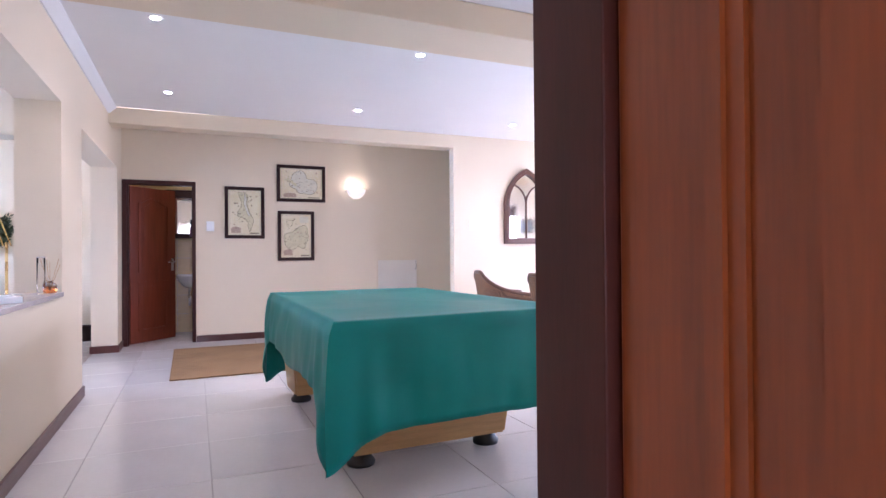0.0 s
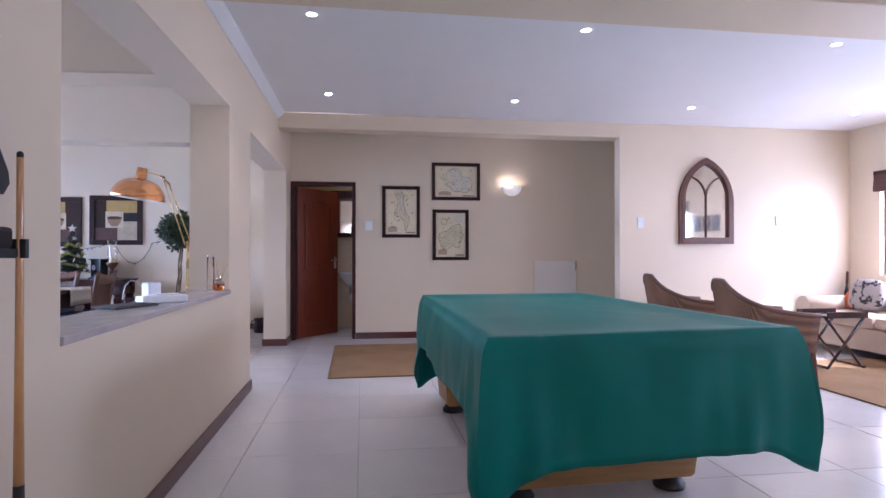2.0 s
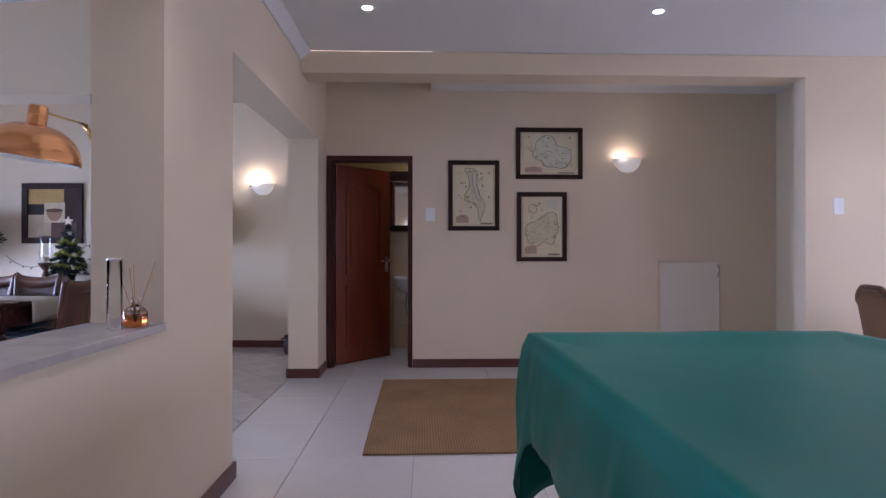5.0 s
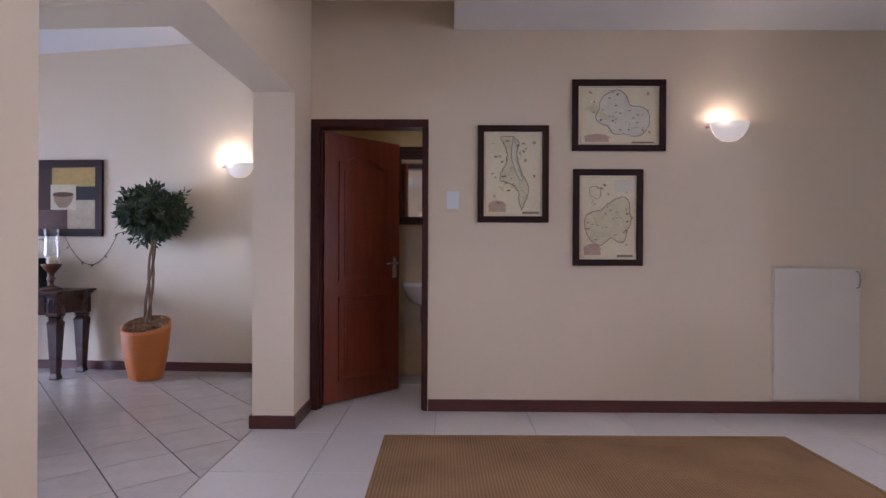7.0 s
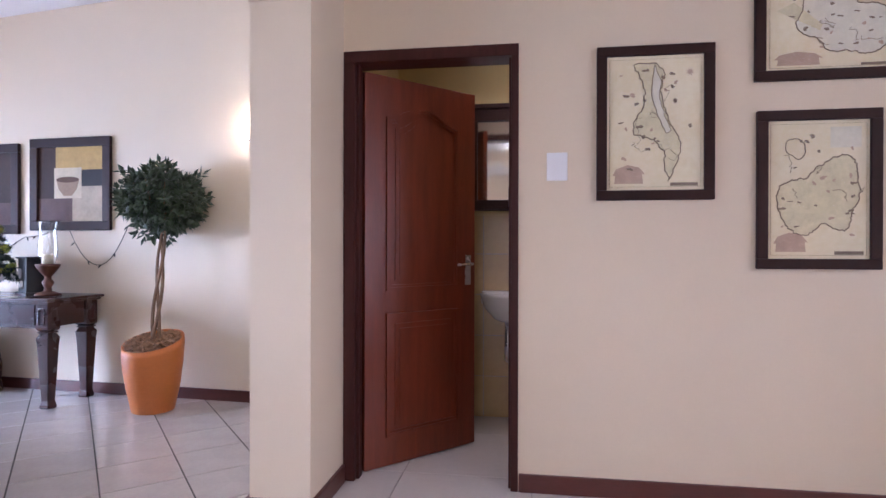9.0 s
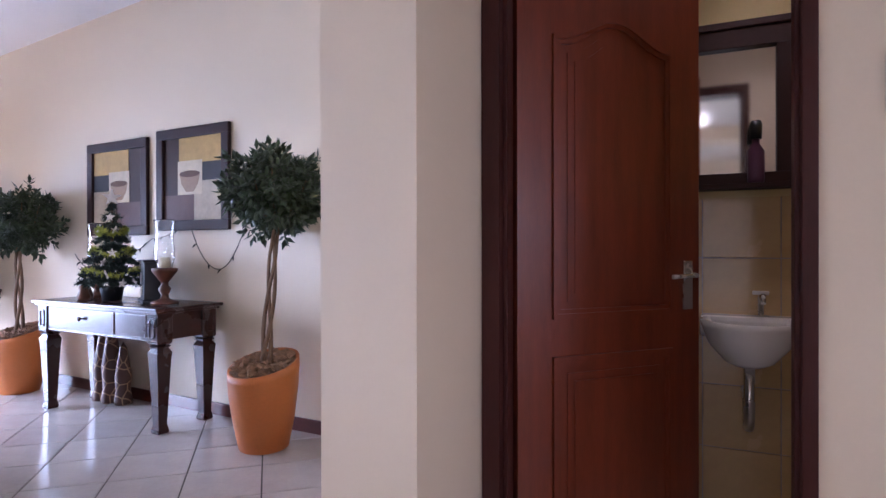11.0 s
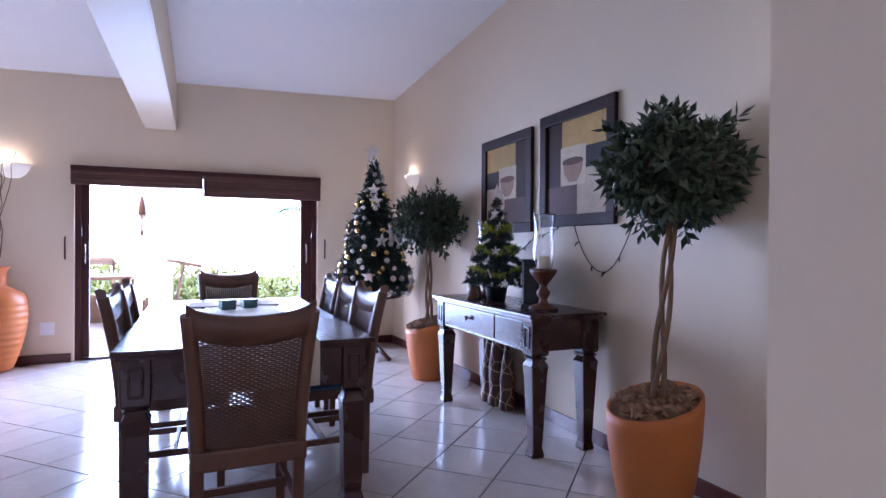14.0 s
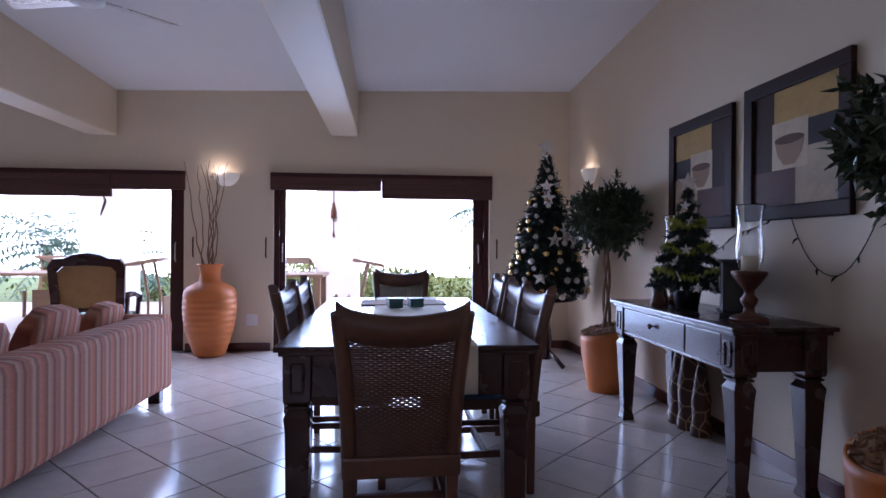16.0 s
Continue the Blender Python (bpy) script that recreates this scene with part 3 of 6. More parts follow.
def draped(x0, x1, y0, y1, z):
    """A sheet laid over a box: flat top, hanging sides with folds, and pointed corners that hang lower."""
    bm = bmesh.new()
    per = []  # point on the edge, outward direction, distance to the nearest corner, corner id
    def side(ax, ay, bx, by, nx, ny, n):
        L = math.hypot(bx - ax, by - ay)
        for i in range(n):
            f = (i / n)
            f = 0.5 - 0.5 * math.cos(math.pi * f) * (0.55 + 0.45 * abs(math.cos(math.pi * f)))
            per.append((ax + (bx - ax) * f, ay + (by - ay) * f, nx, ny, min(f, 1 - f) * L, f, L))
    side(x0, y0, x1, y0, 0, -1, 60)
    side(x1, y0, x1, y1, 1, 0, 80)
    side(x1, y1, x0, y1, 0, 1, 60)
    side(x0, y1, x0, y0, -1, 0, 80)
    cx, cy = (x0 + x1) / 2, (y0 + y1) / 2
    rows = 14
    grid = []
    for k, (px, py, nx, ny, dc, f, L) in enumerate(per):
        col = []
        corner = math.exp(-(dc / 0.10) ** 2)
        wide = math.exp(-(dc / 0.45) ** 2)
        base = 0.50 if ny < 0 else 0.335 if nx < 0 else 0.60 if ny > 0 else 0.46
        low = (0.58 if px < cx else 0.53) if py < cy else 0.63
        drop = base + (low - base) * math.exp(-(dc / 0.17) ** 2) + 0.075 * corner + 0.010 * math.sin(7 * px + 5 * py) + 0.03 * noise.noise((px * 2.1, py * 2.1, 4.0))
        vx, vy = px - cx, py - cy
        dx, dy = (nx, ny)
        if corner > 0.02:
            qx = math.copysign(1, vx) * 0.7071
            qy = math.copysign(1, vy) * 0.7071
            dx, dy = dx * (1 - corner) + qx * corner, dy * (1 - corner) + qy * corner
        for r in range(rows + 1):
            t = r / rows
            slant = px + py + 0.22 * t * math.copysign(1, f - 0.5)
            fold = (0.016 * math.sin(19 * slant + 3 * math.sin(2.3 * px)) + 0.008 * math.sin(47 * (px - py))) * (0.05 + wide) + 0.030 * noise.noise((slant * 2.6, t * 0.9, 7.0)) + 0.010 * noise.noise((slant * 7, t * 1.8, 2.0))
            out = 0.012 + 0.03 * t + fold * t + 0.035 * corner * math.sin(math.pi * min(t * 0.9, 1)) + 0.012 * noise.noise((px * 3, py * 3, t * 2))
            rnd = 0.02 * (1 - math.exp(-t * 30))
            zz = z - drop * t - 0.004 * (1 - math.exp(-t * 40))
            col.append(bm.verts.new((px + dx * (out * (t > 0) - 0.012 + rnd * 0.6), py + dy * (out * (t > 0) - 0.012 + rnd * 0.6), zz)))
        grid.append(col)
    n = len(grid)
    for k in range(n):
        for r in range(rows):
            bm.faces.new((grid[k][r], grid[k][r + 1], grid[(k + 1) % n][r + 1], grid[(k + 1) % n][r])).smooth = True
    # top, in rings that shrink to the middle, with the cushion rails just showing through
    prev = [c[0] for c in grid]
    for s, dz in ((0.985, 0.004), (0.93, 0.002), (0.87, -0.012), (0.7, -0.015), (0.5, -0.013), (0.3, -0.012), (0.12, -0.012)):
        ring = []
        for v, (px, py, *_) in zip(grid, per):
            wob = 0.003 * noise.noise((px * 4 * s, py * 4 * s, s * 3))
            ring.append(bm.verts.new((cx + (px - cx) * s, cy + (py - cy) * s, z + dz + wob)))
        for k in range(n):
            bm.faces.new((prev[k], prev[(k + 1) % n], ring[(k + 1) % n], ring[k])).smooth = True
        prev = ring
    bm.faces.new(prev)
    bmesh.ops.recalc_face_normals(bm, faces=bm.faces)
    return bm


cloth = draped(TX0, TX1, TY0, TY1, TZ)
# the sheet lies a little askew on the table
ASKEW = ((0.866, 3.005), (2.275, 3.125), (2.15, 5.275), (0.86, 5.265))
for v in cloth.verts:
    f, g = (v.co.x - TX0) / (TX1 - TX0), (v.co.y - TY0) / (TY1 - TY0)
    x, y = (sum(k * p[i] for k, p in zip(((1 - f) * (1 - g), f * (1 - g), f * g, (1 - f) * g), ASKEW)) for i in (0, 1))
    v.co.x, v.co.y = x, y
cover = new("table_cover", mesh("table_cover", cloth, CLOTH))
tagged(cover, "green nylon cover draped over the billiard table", "table cover")
thick = cover.modifiers.new("thickness", "SOLIDIFY")
thick.thickness = 0.002


def rug(name, x0, x1, y0, y1, material, label, turn=0):
    bm = bmesh.new()
    w, d = x1 - x0, y1 - y0
    add_box(bm, -w / 2, w / 2, -d / 2, d / 2, 0.0, 0.010, 0.004)
    ob = new(name, mesh(name, bm, material))
    ob.matrix_world = pose((x0 + x1) / 2, (y0 + y1) / 2, 0.002, 0, 0, turn)
    tagged(ob, label, "rug")
    border = boxes((-w / 2 - 0.004, w / 2 + 0.004, -d / 2 - 0.006, -d / 2 + 0.022, 0, 0.013), (-w / 2 - 0.004, w / 2 + 0.004, d / 2 - 0.022, d / 2 + 0.006, 0, 0.013), (-w / 2 - 0.006, -w / 2 + 0.022, -d / 2 + 0.022, d / 2 - 0.022, 0, 0.013), (w / 2 - 0.022, w / 2 + 0.006, -d / 2 + 0.022, d / 2 - 0.022, 0, 0.013), bevel=0.004)
    part("bound_edge", border, JUTE, ob)
    return ob


rug("jute_rug", 0.09, 2.57, 6.22, 8.06, JUTE, "flat woven brown jute rug on the tiles", 0.6)
rug("seating_rug", 4.25, 6.2, 4.3, 6.35, JUTE, "flat woven brown rug under the seating corner")


# ---- framed maps ----
def blob(cx, cz, rx, rz, seed, n=40, rough=0.16):
    rnd = random.Random(seed)
    ph = [rnd.uniform(0, 6.28) for _ in range(6)]
    pts = []
    for i in range(n):
        a = 2 * math.pi * i / n
        k = 1 + rough * sum(math.sin((j + 2) * a + ph[j]) / (j + 1) for j in range(6)) * 0.7
        pts.append((cx + rx * k * math.cos(a), cz + rz * k * math.sin(a)))
    return pts


def wander(pts, seed, amount=0.006, cuts=5):
    """Breaks each edge into short uneven strokes, as a drawn coast has."""
    rnd = random.Random(seed)
    out = []
    for (ax, az), (bx, bz) in zip(pts, pts[1:] + pts[:1]):
        n = max(1, min(cuts, int(math.hypot(bx - ax, bz - az) / 0.008)))
        for i in range(n):
            f = i / n
            out.append((ax + (bx - ax) * f + rnd.uniform(-amount, amount), az + (bz - az) * f + rnd.uniform(-amount, amount)))
    return out


def outline_tube(pts, y, r=0.0022, closed=True):
    p = [(x, y, z) for x, z in pts]
    return tube(p + p[:1] if closed else p, r, 4)


def framed_map(x0, x1, z0, z1, seed, kind):
    w, h = x1 - x0, z1 - z0
    pic = thing("framed_map", {0: "framed antique map of a lake", 1: "wide framed antique map in brown ink", 2: "framed antique map in tan and green"}[kind] + " in a dark wooden frame", "picture", pose((x0 + x1) / 2, YD, z0), "maps beside the washroom door")
    fw = 0.045
    part("frame", boxes((-w / 2, w / 2, -0.026, -0.001, 0, fw), (-w / 2, w / 2, -0.026, -0.001, h - fw, h), (-w / 2, -w / 2 + fw, -0.026, -0.001, fw, h - fw), (w / 2 - fw, w / 2, -0.026, -0.001, fw, h - fw), bevel=0.004), FRAME, pic)
    sheet = part("map_sheet", boxes((-w / 2 + fw, w / 2 - fw, -0.010, -0.003, fw, h - fw)), MAPPAPER, pic, "yellowed paper map printed in brown ink")
    iw, ih = w - 2 * fw, h - 2 * fw
    rnd = random.Random(seed)
    y = -0.0115
    def patch(name, pts, material, depth=0.0008, yy=-0.0108):
        part(name, prism(pts, depth, pose(0, yy, 0)), material, sheet)
    if kind == 0:
        sh = [(0.02, 0.95), (0.10, 0.86), (0.05, 0.74), (0.09, 0.62), (0.13, 0.52), (0.20, 0.44), (0.26, 0.34), (0.22, 0.20), (0.14, 0.07), (0.10, 0.16), (0.10, 0.28), (0.02, 0.36), (-0.10, 0.40), (-0.20, 0.42), (-0.22, 0.50), (-0.12, 0.60), (-0.10, 0.72), (-0.14, 0.84), (-0.22, 0.94)]
        pts = wander([(x * iw * 1.05, fw + z * ih) for x, z in sh], 4, 0.005)
        patch("land", pts, MAPGREEN)
        shore = wander([(x * iw, fw + z * ih) for x, z in [(0.0, 0.93), (0.07, 0.8), (0.05, 0.68), (0.10, 0.56), (0.17, 0.44), (0.11, 0.42), (0.02, 0.58), (-0.03, 0.7), (-0.02, 0.82)]], 12, 0.003)
        patch("lake", shore, MAPBLUE, 0.0014, -0.0114)
        part("shoreline", outline_tube(shore, -0.0118, 0.0018), MAPINK, sheet)
    elif kind == 1:
        pts = wander(blob(0.04 * iw, fw + ih * 0.5, iw * 0.30, ih * 0.36, seed, 40, 0.3), 6, 0.004)
        patch("land", pts, MAPBLUE)
        patch("coast", [(-0.42 * iw, fw + ih * 0.62), (-0.3 * iw, fw + 0.7 * ih), (-0.1 * iw, fw + 0.46 * ih), (-0.12 * iw, fw + 0.40 * ih)], MAPGREEN, 0.0012, -0.0112)
    else:
        pts = wander(blob(0.03 * iw, fw + ih * 0.44, iw * 0.36, ih * 0.28, seed, 40, 0.32), 8, 0.005)
        patch("land", pts, MAPGREEN)
        ring = blob(-0.22 * iw, fw + ih * 0.80, iw * 0.10, ih * 0.07, seed + 3)
        part("inlet", outline_tube(ring, y, 0.0024), MAPINK, sheet)
        patch("inset_map", [(0.12 * iw, fw + 0.8 * ih), (0.42 * iw, fw + 0.8 * ih), (0.42 * iw, fw + 0.95 * ih), (0.12 * iw, fw + 0.95 * ih)], MAPBLUE, 0.0009)
    part("coastline", outline_tube(pts, y, 0.0026), MAPINK, sheet)
    part("border_line", outline_tube([(-0.47 * iw, fw + 0.025 * ih), (0.47 * iw, fw + 0.025 * ih), (0.47 * iw, fw + 0.975 * ih), (-0.47 * iw, fw + 0.975 * ih)], y, 0.0008), MAPINK, sheet)
    for i in range(5):
        a = [(rnd.uniform(-0.35, 0.35) * iw, fw + rnd.uniform(0.2, 0.8) * ih)]
        for _ in range(6):
            a.append((a[-1][0] + rnd.uniform(-0.06, 0.06) * iw, a[-1][1] + rnd.uniform(-0.02, 0.05) * ih))
        part("river", outline_tube(a, y, 0.0012, False), MAPINK, sheet)
    for i in range(26):
        part("sketch", prism(blob(rnd.uniform(-0.38, 0.38) * iw, fw + rnd.uniform(0.12, 0.9) * ih, rnd.uniform(0.005, 0.014), rnd.uniform(0.003, 0.009), seed + i, 12, 0.4), 0.0008, pose(0, -0.0122, 0)), MAPINK if i % 3 else MAPRED, sheet)
    hut = [(-0.42, 0.05), (-0.12, 0.05), (-0.13, 0.12), (-0.10, 0.12), (-0.16, 0.17), (-0.28, 0.19), (-0.40, 0.16), (-0.44, 0.11), (-0.41, 0.11)]
    patch("cottage", [(x * iw, fw + z * ih) for x, z in hut], MAPRED, 0.001, -0.012)
    patch("legend", [(0.16 * iw, fw + 0.03 * ih), (0.44 * iw, fw + 0.03 * ih), (0.44 * iw, fw + 0.055 * ih), (0.16 * iw, fw + 0.055 * ih)], MAPINK, 0.001, -0.012)
    rose = [(0.36 * iw + (0.02 if i % 2 else 0.008) * math.cos(i * math.pi / 8), fw + 0.87 * ih + (0.02 if i % 2 else 0.008) * math.sin(i * math.pi / 8)) for i in range(16)]
    if kind < 2:
        patch("compass_rose", rose, MAPRED, 0.001, -0.012)
    g = part("glazing", boxes((-w / 2 + fw - 0.004, w / 2 - fw + 0.004, -0.0165, -0.0145, fw - 0.004, h - fw + 0.004)), PICGLASS, pic)
    g.visible_shadow = False


framed_map(0.675, 1.185, 1.360, 2.057, 5, 0)
framed_map(1.35, 2.02, 1.875, 2.387, 9, 1)
framed_map(1.36, 1.86, 1.053, 1.745, 14, 2)


# ---- small fittings ----
def plate(name, m, w, h, label, rockers=1):
    ob = thing(name, label, "switch" if "switch" in name else "socket", m)
    part("cover", boxes((-w / 2, w / 2, -0.009, 0, -h / 2, h / 2), bevel=0.003), PLASTIC, ob)
    for i in range(rockers):
        x = (i - (rockers - 1) / 2) * w * 0.4
        part("rocker", boxes((x - w * 0.14, x + w * 0.14, -0.013, -0.008, -h * 0.2, h * 0.2), bevel=0.001), PLASTIC, ob)
    return ob


plate("light_switch", pose(0.498, YD, 1.52), 0.095, 0.13, "white plastic light switch on the cream wall")
plate("light_switch", pose(3.785, YM, 1.52), 0.085, 0.13, "white plastic light switch near the wall corner", 2)
plate("wall_socket", pose(3.9, YM, 0.32), 0.12, 0.12, "white plastic wall socket above the skirting", 2)
sm = thing("wall_thermostat", "small pale wall sensor beside the arched mirror", "sensor", pose(5.63, YM, 1.56))
part("casing", boxes((-0.025, 0.025, -0.02, 0, -0.06, 0.06), bevel=0.004), PLASTIC, sm)
hatch = thing("access_hatch", "white painted low access hatch in the cream wall", "hatch", pose(2.785, YD, 0.10))
part("surround", boxes((0, 0.64, -0.010, 0, 0.945, 0.96), (0, 0.012, -0.010, 0, 0, 0.945), (0.628, 0.64, -0.010, 0, 0, 0.945), bevel=0.002), CREAM, hatch)
part("hatch_door", boxes((0.016, 0.624, -0.013, -0.001, 0.004, 0.941), bevel=0.003), mat("hatch_paint", (0.76, 0.69, 0.60), 0.5, vary=0.02, scale=2, fine=80), hatch)
part("pull_handle", tube([(0.60, -0.012, 0.80), (0.603, -0.035, 0.81), (0.606, -0.04, 0.86), (0.603, -0.035, 0.91), (0.60, -0.012, 0.92)], 0.006), METAL, hatch, "curved metal pull handle")


def sconce(m, power, label):
    """A half-bowl of frosted glass, open at the top, with a lit lamp inside."""
    ob = thing("wall_sconce", label, "wall lamp", m, "frosted glass wall lamps")
    bm = bmesh.new()
    n = 20
    prof = [(0.0, -0.105), (0.05, -0.10), (0.095, -0.07), (0.125, -0.025), (0.142, 0.03)]
    rings = []
    for r, z in prof:
        rings.append([bm.verts.new((r * math.cos(math.pi * i / n + math.pi) * 1.0, r * 0.72 * math.sin(math.pi * i / n + math.pi) - 0.004, z)) for i in range(n + 1)])
    for a, b in zip(rings, rings[1:]):
        for i in range(n):
            bm.faces.new((a[i], a[i + 1], b[i + 1], b[i])).smooth = True
    bmesh.ops.remove_doubles(bm, verts=bm.verts, dist=1e-5)
    bowl = part("bowl", bm, FROSTB, ob, "frosted glass half bowl")
    s = bowl.modifiers.new("thickness", "SOLIDIFY")
    s.thickness = 0.004
    part("backplate", boxes((-0.05, 0.05, -0.012, 0, -0.06, 0.05), bevel=0.004), METAL, ob)
    part("arm", tube([(-0.145, -0.006, 0.0), (-0.165, -0.01, -0.004)], 0.008), METAL, ob)
    part("lamp", lathe([(0.010, -0.03), (0.018, 0.0), (0.021, 0.03), (0.013, 0.05), (0.0, 0.055)], 12, pose(-0.065, -0.05, -0.005)), FROST, ob, "glowing lamp")
    l = lamp("sconce_light", "POINT", m @ pose(-0.065, -0.085, 0.05), power * 0.5, (1.0, 0.84, 0.58), radius=0.04)
    return ob


sconce(pose(2.475, YD, 2.05), 1.1, "lit frosted glass wall lamp beside the maps")


def downlight(x, y, z, power):
    ob = thing("downlight", "lit round recessed ceiling spotlight with white rim", "ceiling light", pose(x, y, z), "recessed ceiling spotlights")
    part("rim", lathe([(0.030, -0.004), (0.036, -0.007), (0.046, -0.004), (0.048, 0.0)], 20, cap=False), WHITE, ob)
    part("lens", lathe([(0.0, -0.003), (0.034, -0.003)], 20, cap=False), BULB, ob, "glowing lamp face")
    lamp("spot", "SPOT", pose(x, y, z - 0.02), power, (1.0, 0.92, 0.82), spot_size=radians(115), radius=0.03)


SPOT = 13
for x in (0.075, 1.98, 3.96, 5.97):
    for y in (4.75, 6.66):
        downlight(x, y, ZC, SPOT)
downlight(0.3, 9.3, 2.6, 5.0)

# ---- arched mirror ----
def gothic(w, h, spring, n=14):
    """Half outlines of a pointed arch, from the left foot over the top to the right foot."""
    r = (w * w / 4 + (h - spring) ** 2) / w
    a1 = math.asin(min((h - spring) / r, 1))
    left = [(-w / 2, 0)] + [(-w / 2 + r - r * math.cos(a1 * i / n), spring + r * math.sin(a1 * i / n)) for i in range(n + 1)]
    return left + [(-x, z) for x, z in reversed(left[:-1])]


am = thing("arched_mirror", "pointed-arch mirror in a carved brown wooden frame", "mirror", pose(4.64, YM, 1.263))
mw, mh, ms = 0.72, 1.07, 0.52
o, i1 = gothic(mw, mh, ms), gothic(mw - 0.15, mh - 0.16, ms - 0.04)
i1 = [(x, z + 0.08) for x, z in i1]
part("frame", band(o, i1, 0.045, ONE), WALNUT, am)
part("bead", band([(x * 0.93, 0.02 + z * 0.945) for x, z in o], [(x * 1.03, z) for x, z in i1], 0.055, ONE), WALNUT, am)
part("mirror_glass", prism(i1, 0.006, pose(0, -0.012, 0)), MIRROR, am, "silvered mirror glass")
mul = bmesh.new()
add_tube(mul, [(0, -0.022, 0.08), (0, -0.022, 0.60)], 0.009, 6)
for s in (-1, 1):
    add_tube(mul, [(s * 0.27 * t ** 1.6 * 0.95, -0.022, 0.60 + 0.24 * math.sin(t * math.pi / 2)) for t in (0, 0.2, 0.4, 0.6, 0.8, 1.0)], 0.009, 6)
part("glazing_bars", mul, WALNUT, am)


# ---- cue rack and cues on the partition ----
rack = thing("cue_rack", "black wall rack for billiard cues with a bristle clip", "cue rack", pose(XP, 2.43, 1.17, 0, 0, 90))
part("bracket", boxes((-0.16, 0.11, -0.055, 0, -0.028, -0.005), bevel=0.004), BLACK, rack)
part("bristles", boxes((-0.15, 0.085, -0.05, -0.004, -0.006, 0.05), bevel=0.012), mat("dark_bristles", (0.03, 0.02, 0.02), 0.9, vary=0.3, fine=120, bump=0.5), rack)
part("clip", boxes((0.092, 0.105, -0.075, 0, -0.03, 0.02), bevel=0.002), BLACK, rack)
for y, top, lean in ((2.41, 1.66, 0.0), (2.53, 1.40, 0.0)):
    cue = thing("billiard_cue", "slender maple billiard cue with black butt leaning on the wall", "cue", pose(XP + 0.055, y, 0.002), "billiard cues on the wall")
    part("shaft", lathe([(0.0125, 0.55), (0.010, 0.9), (0.008, top - 0.02), (0.008, top)], 12), CUEWOOD, cue)
    part("butt", lathe([(0.017, 0.0), (0.017, 0.05), (0.0145, 0.42), (0.0127, 0.55)], 12), BLACK, cue)
    part("tip", lathe([(0.008, top), (0.008, top + 0.012), (0.004, top + 0.016)], 10), BLACK, cue)
tri = thing("ball_triangle", "black plastic triangle hung on the wall", "ball rack", pose(XP, 2.33, 1.30, 0, 0, 90))
t0 = [(-0.21, 0.0), (0.14, 0.0), (0.165, 0.03), (0.16, 0.06), (0.0, 0.30), (-0.03, 0.31), (-0.06, 0.30)]
t1 = [(-0.17, 0.03), (0.10, 0.03), (0.115, 0.04), (0.115, 0.06), (0.0, 0.25), (-0.03, 0.26), (-0.055, 0.25)]
part("rim", band(t0, t1, 0.05, ONE), BLACK, tri)

# ---- things on the ledge ----
SZ = 0.8935
dif = thing("reed_diffuser", "small glass reed diffuser with amber oil on the ledge", "diffuser", pose(-0.575, 5.02, SZ))
part("bottle", lathe([(0.036, 0), (0.04, 0.012), (0.04, 0.05), (0.03, 0.065), (0.013, 0.075), (0.013, 0.095), (0.016, 0.10)], 20), PANE, dif)
part("oil", lathe([(0.030, 0.006), (0.034, 0.012), (0.034, 0.042), (0.0, 0.042)], 16), AMBER, dif)
for k, (dx, dy) in enumerate(((0.03, 0.05), (-0.02, 0.03), (0.01, -0.05), (-0.035, -0.02), (0.045, 0.0))):
    part("reed", tube([(0, 0, 0.02), (dx * 1.3, dy * 1.3, 0.23 - 0.01 * k)], 0.0018, 5), CUEWOOD, dif)
gl = thing("glass_cylinder", "tall narrow clear glass tube standing on the ledge", "vase", pose(-0.61, 4.95, SZ))
part("glass", lathe([(0.024, 0), (0.024, 0.235), (0.0225, 0.235), (0.0225, 0.004), (0.0, 0.004)], 20), glassy("thin_clear_glass", (1, 1, 1), 0.0, 1.12), gl).visible_shadow = False
part("cap", lathe([(0.025, 0.235), (0.025, 0.242)], 20), METAL, gl)
bx = thing("router_box", "flat white plastic network box lying on the ledge", "router", pose(-0.64, 4.10, SZ, 0, 0, -50))
part("case", boxes((-0.05, 0.05, -0.115, 0.115, 0.0, 0.036), bevel=0.007), PLASTIC, bx)
part("stand", boxes((-0.02, 0.03, -0.02, 0.08, 0.036, 0.044), bevel=0.003), PLASTIC, bx)
ad = thing("plug_adapter", "white cube shaped plug adapter with a loose cable", "adapter", pose(-0.735, 4.22, SZ, 0, 0, -40))
part("cube", boxes((-0.036, 0.036, -0.036, 0.036, 0.0, 0.10), bevel=0.010), PLASTIC, ad)
part("cable", tube([(-0.03, -0.03, 0.07), (-0.05, -0.05, 0.105), (-0.08, -0.07, 0.11), (-0.105, -0.085, 0.08), (-0.12, -0.09, 0.03), (-0.12, -0.09, 0.004)], 0.003, 6), PLASTIC, ad)
tb = thing("tablet", "dark tablet with a silver rim lying on the ledge", "tablet", pose(-0.72, 3.84, SZ, 0, 0, -30))
part("slab", boxes((-0.08, 0.08, -0.12, 0.12, 0, 0.012), bevel=0.004), BLACK, tb)


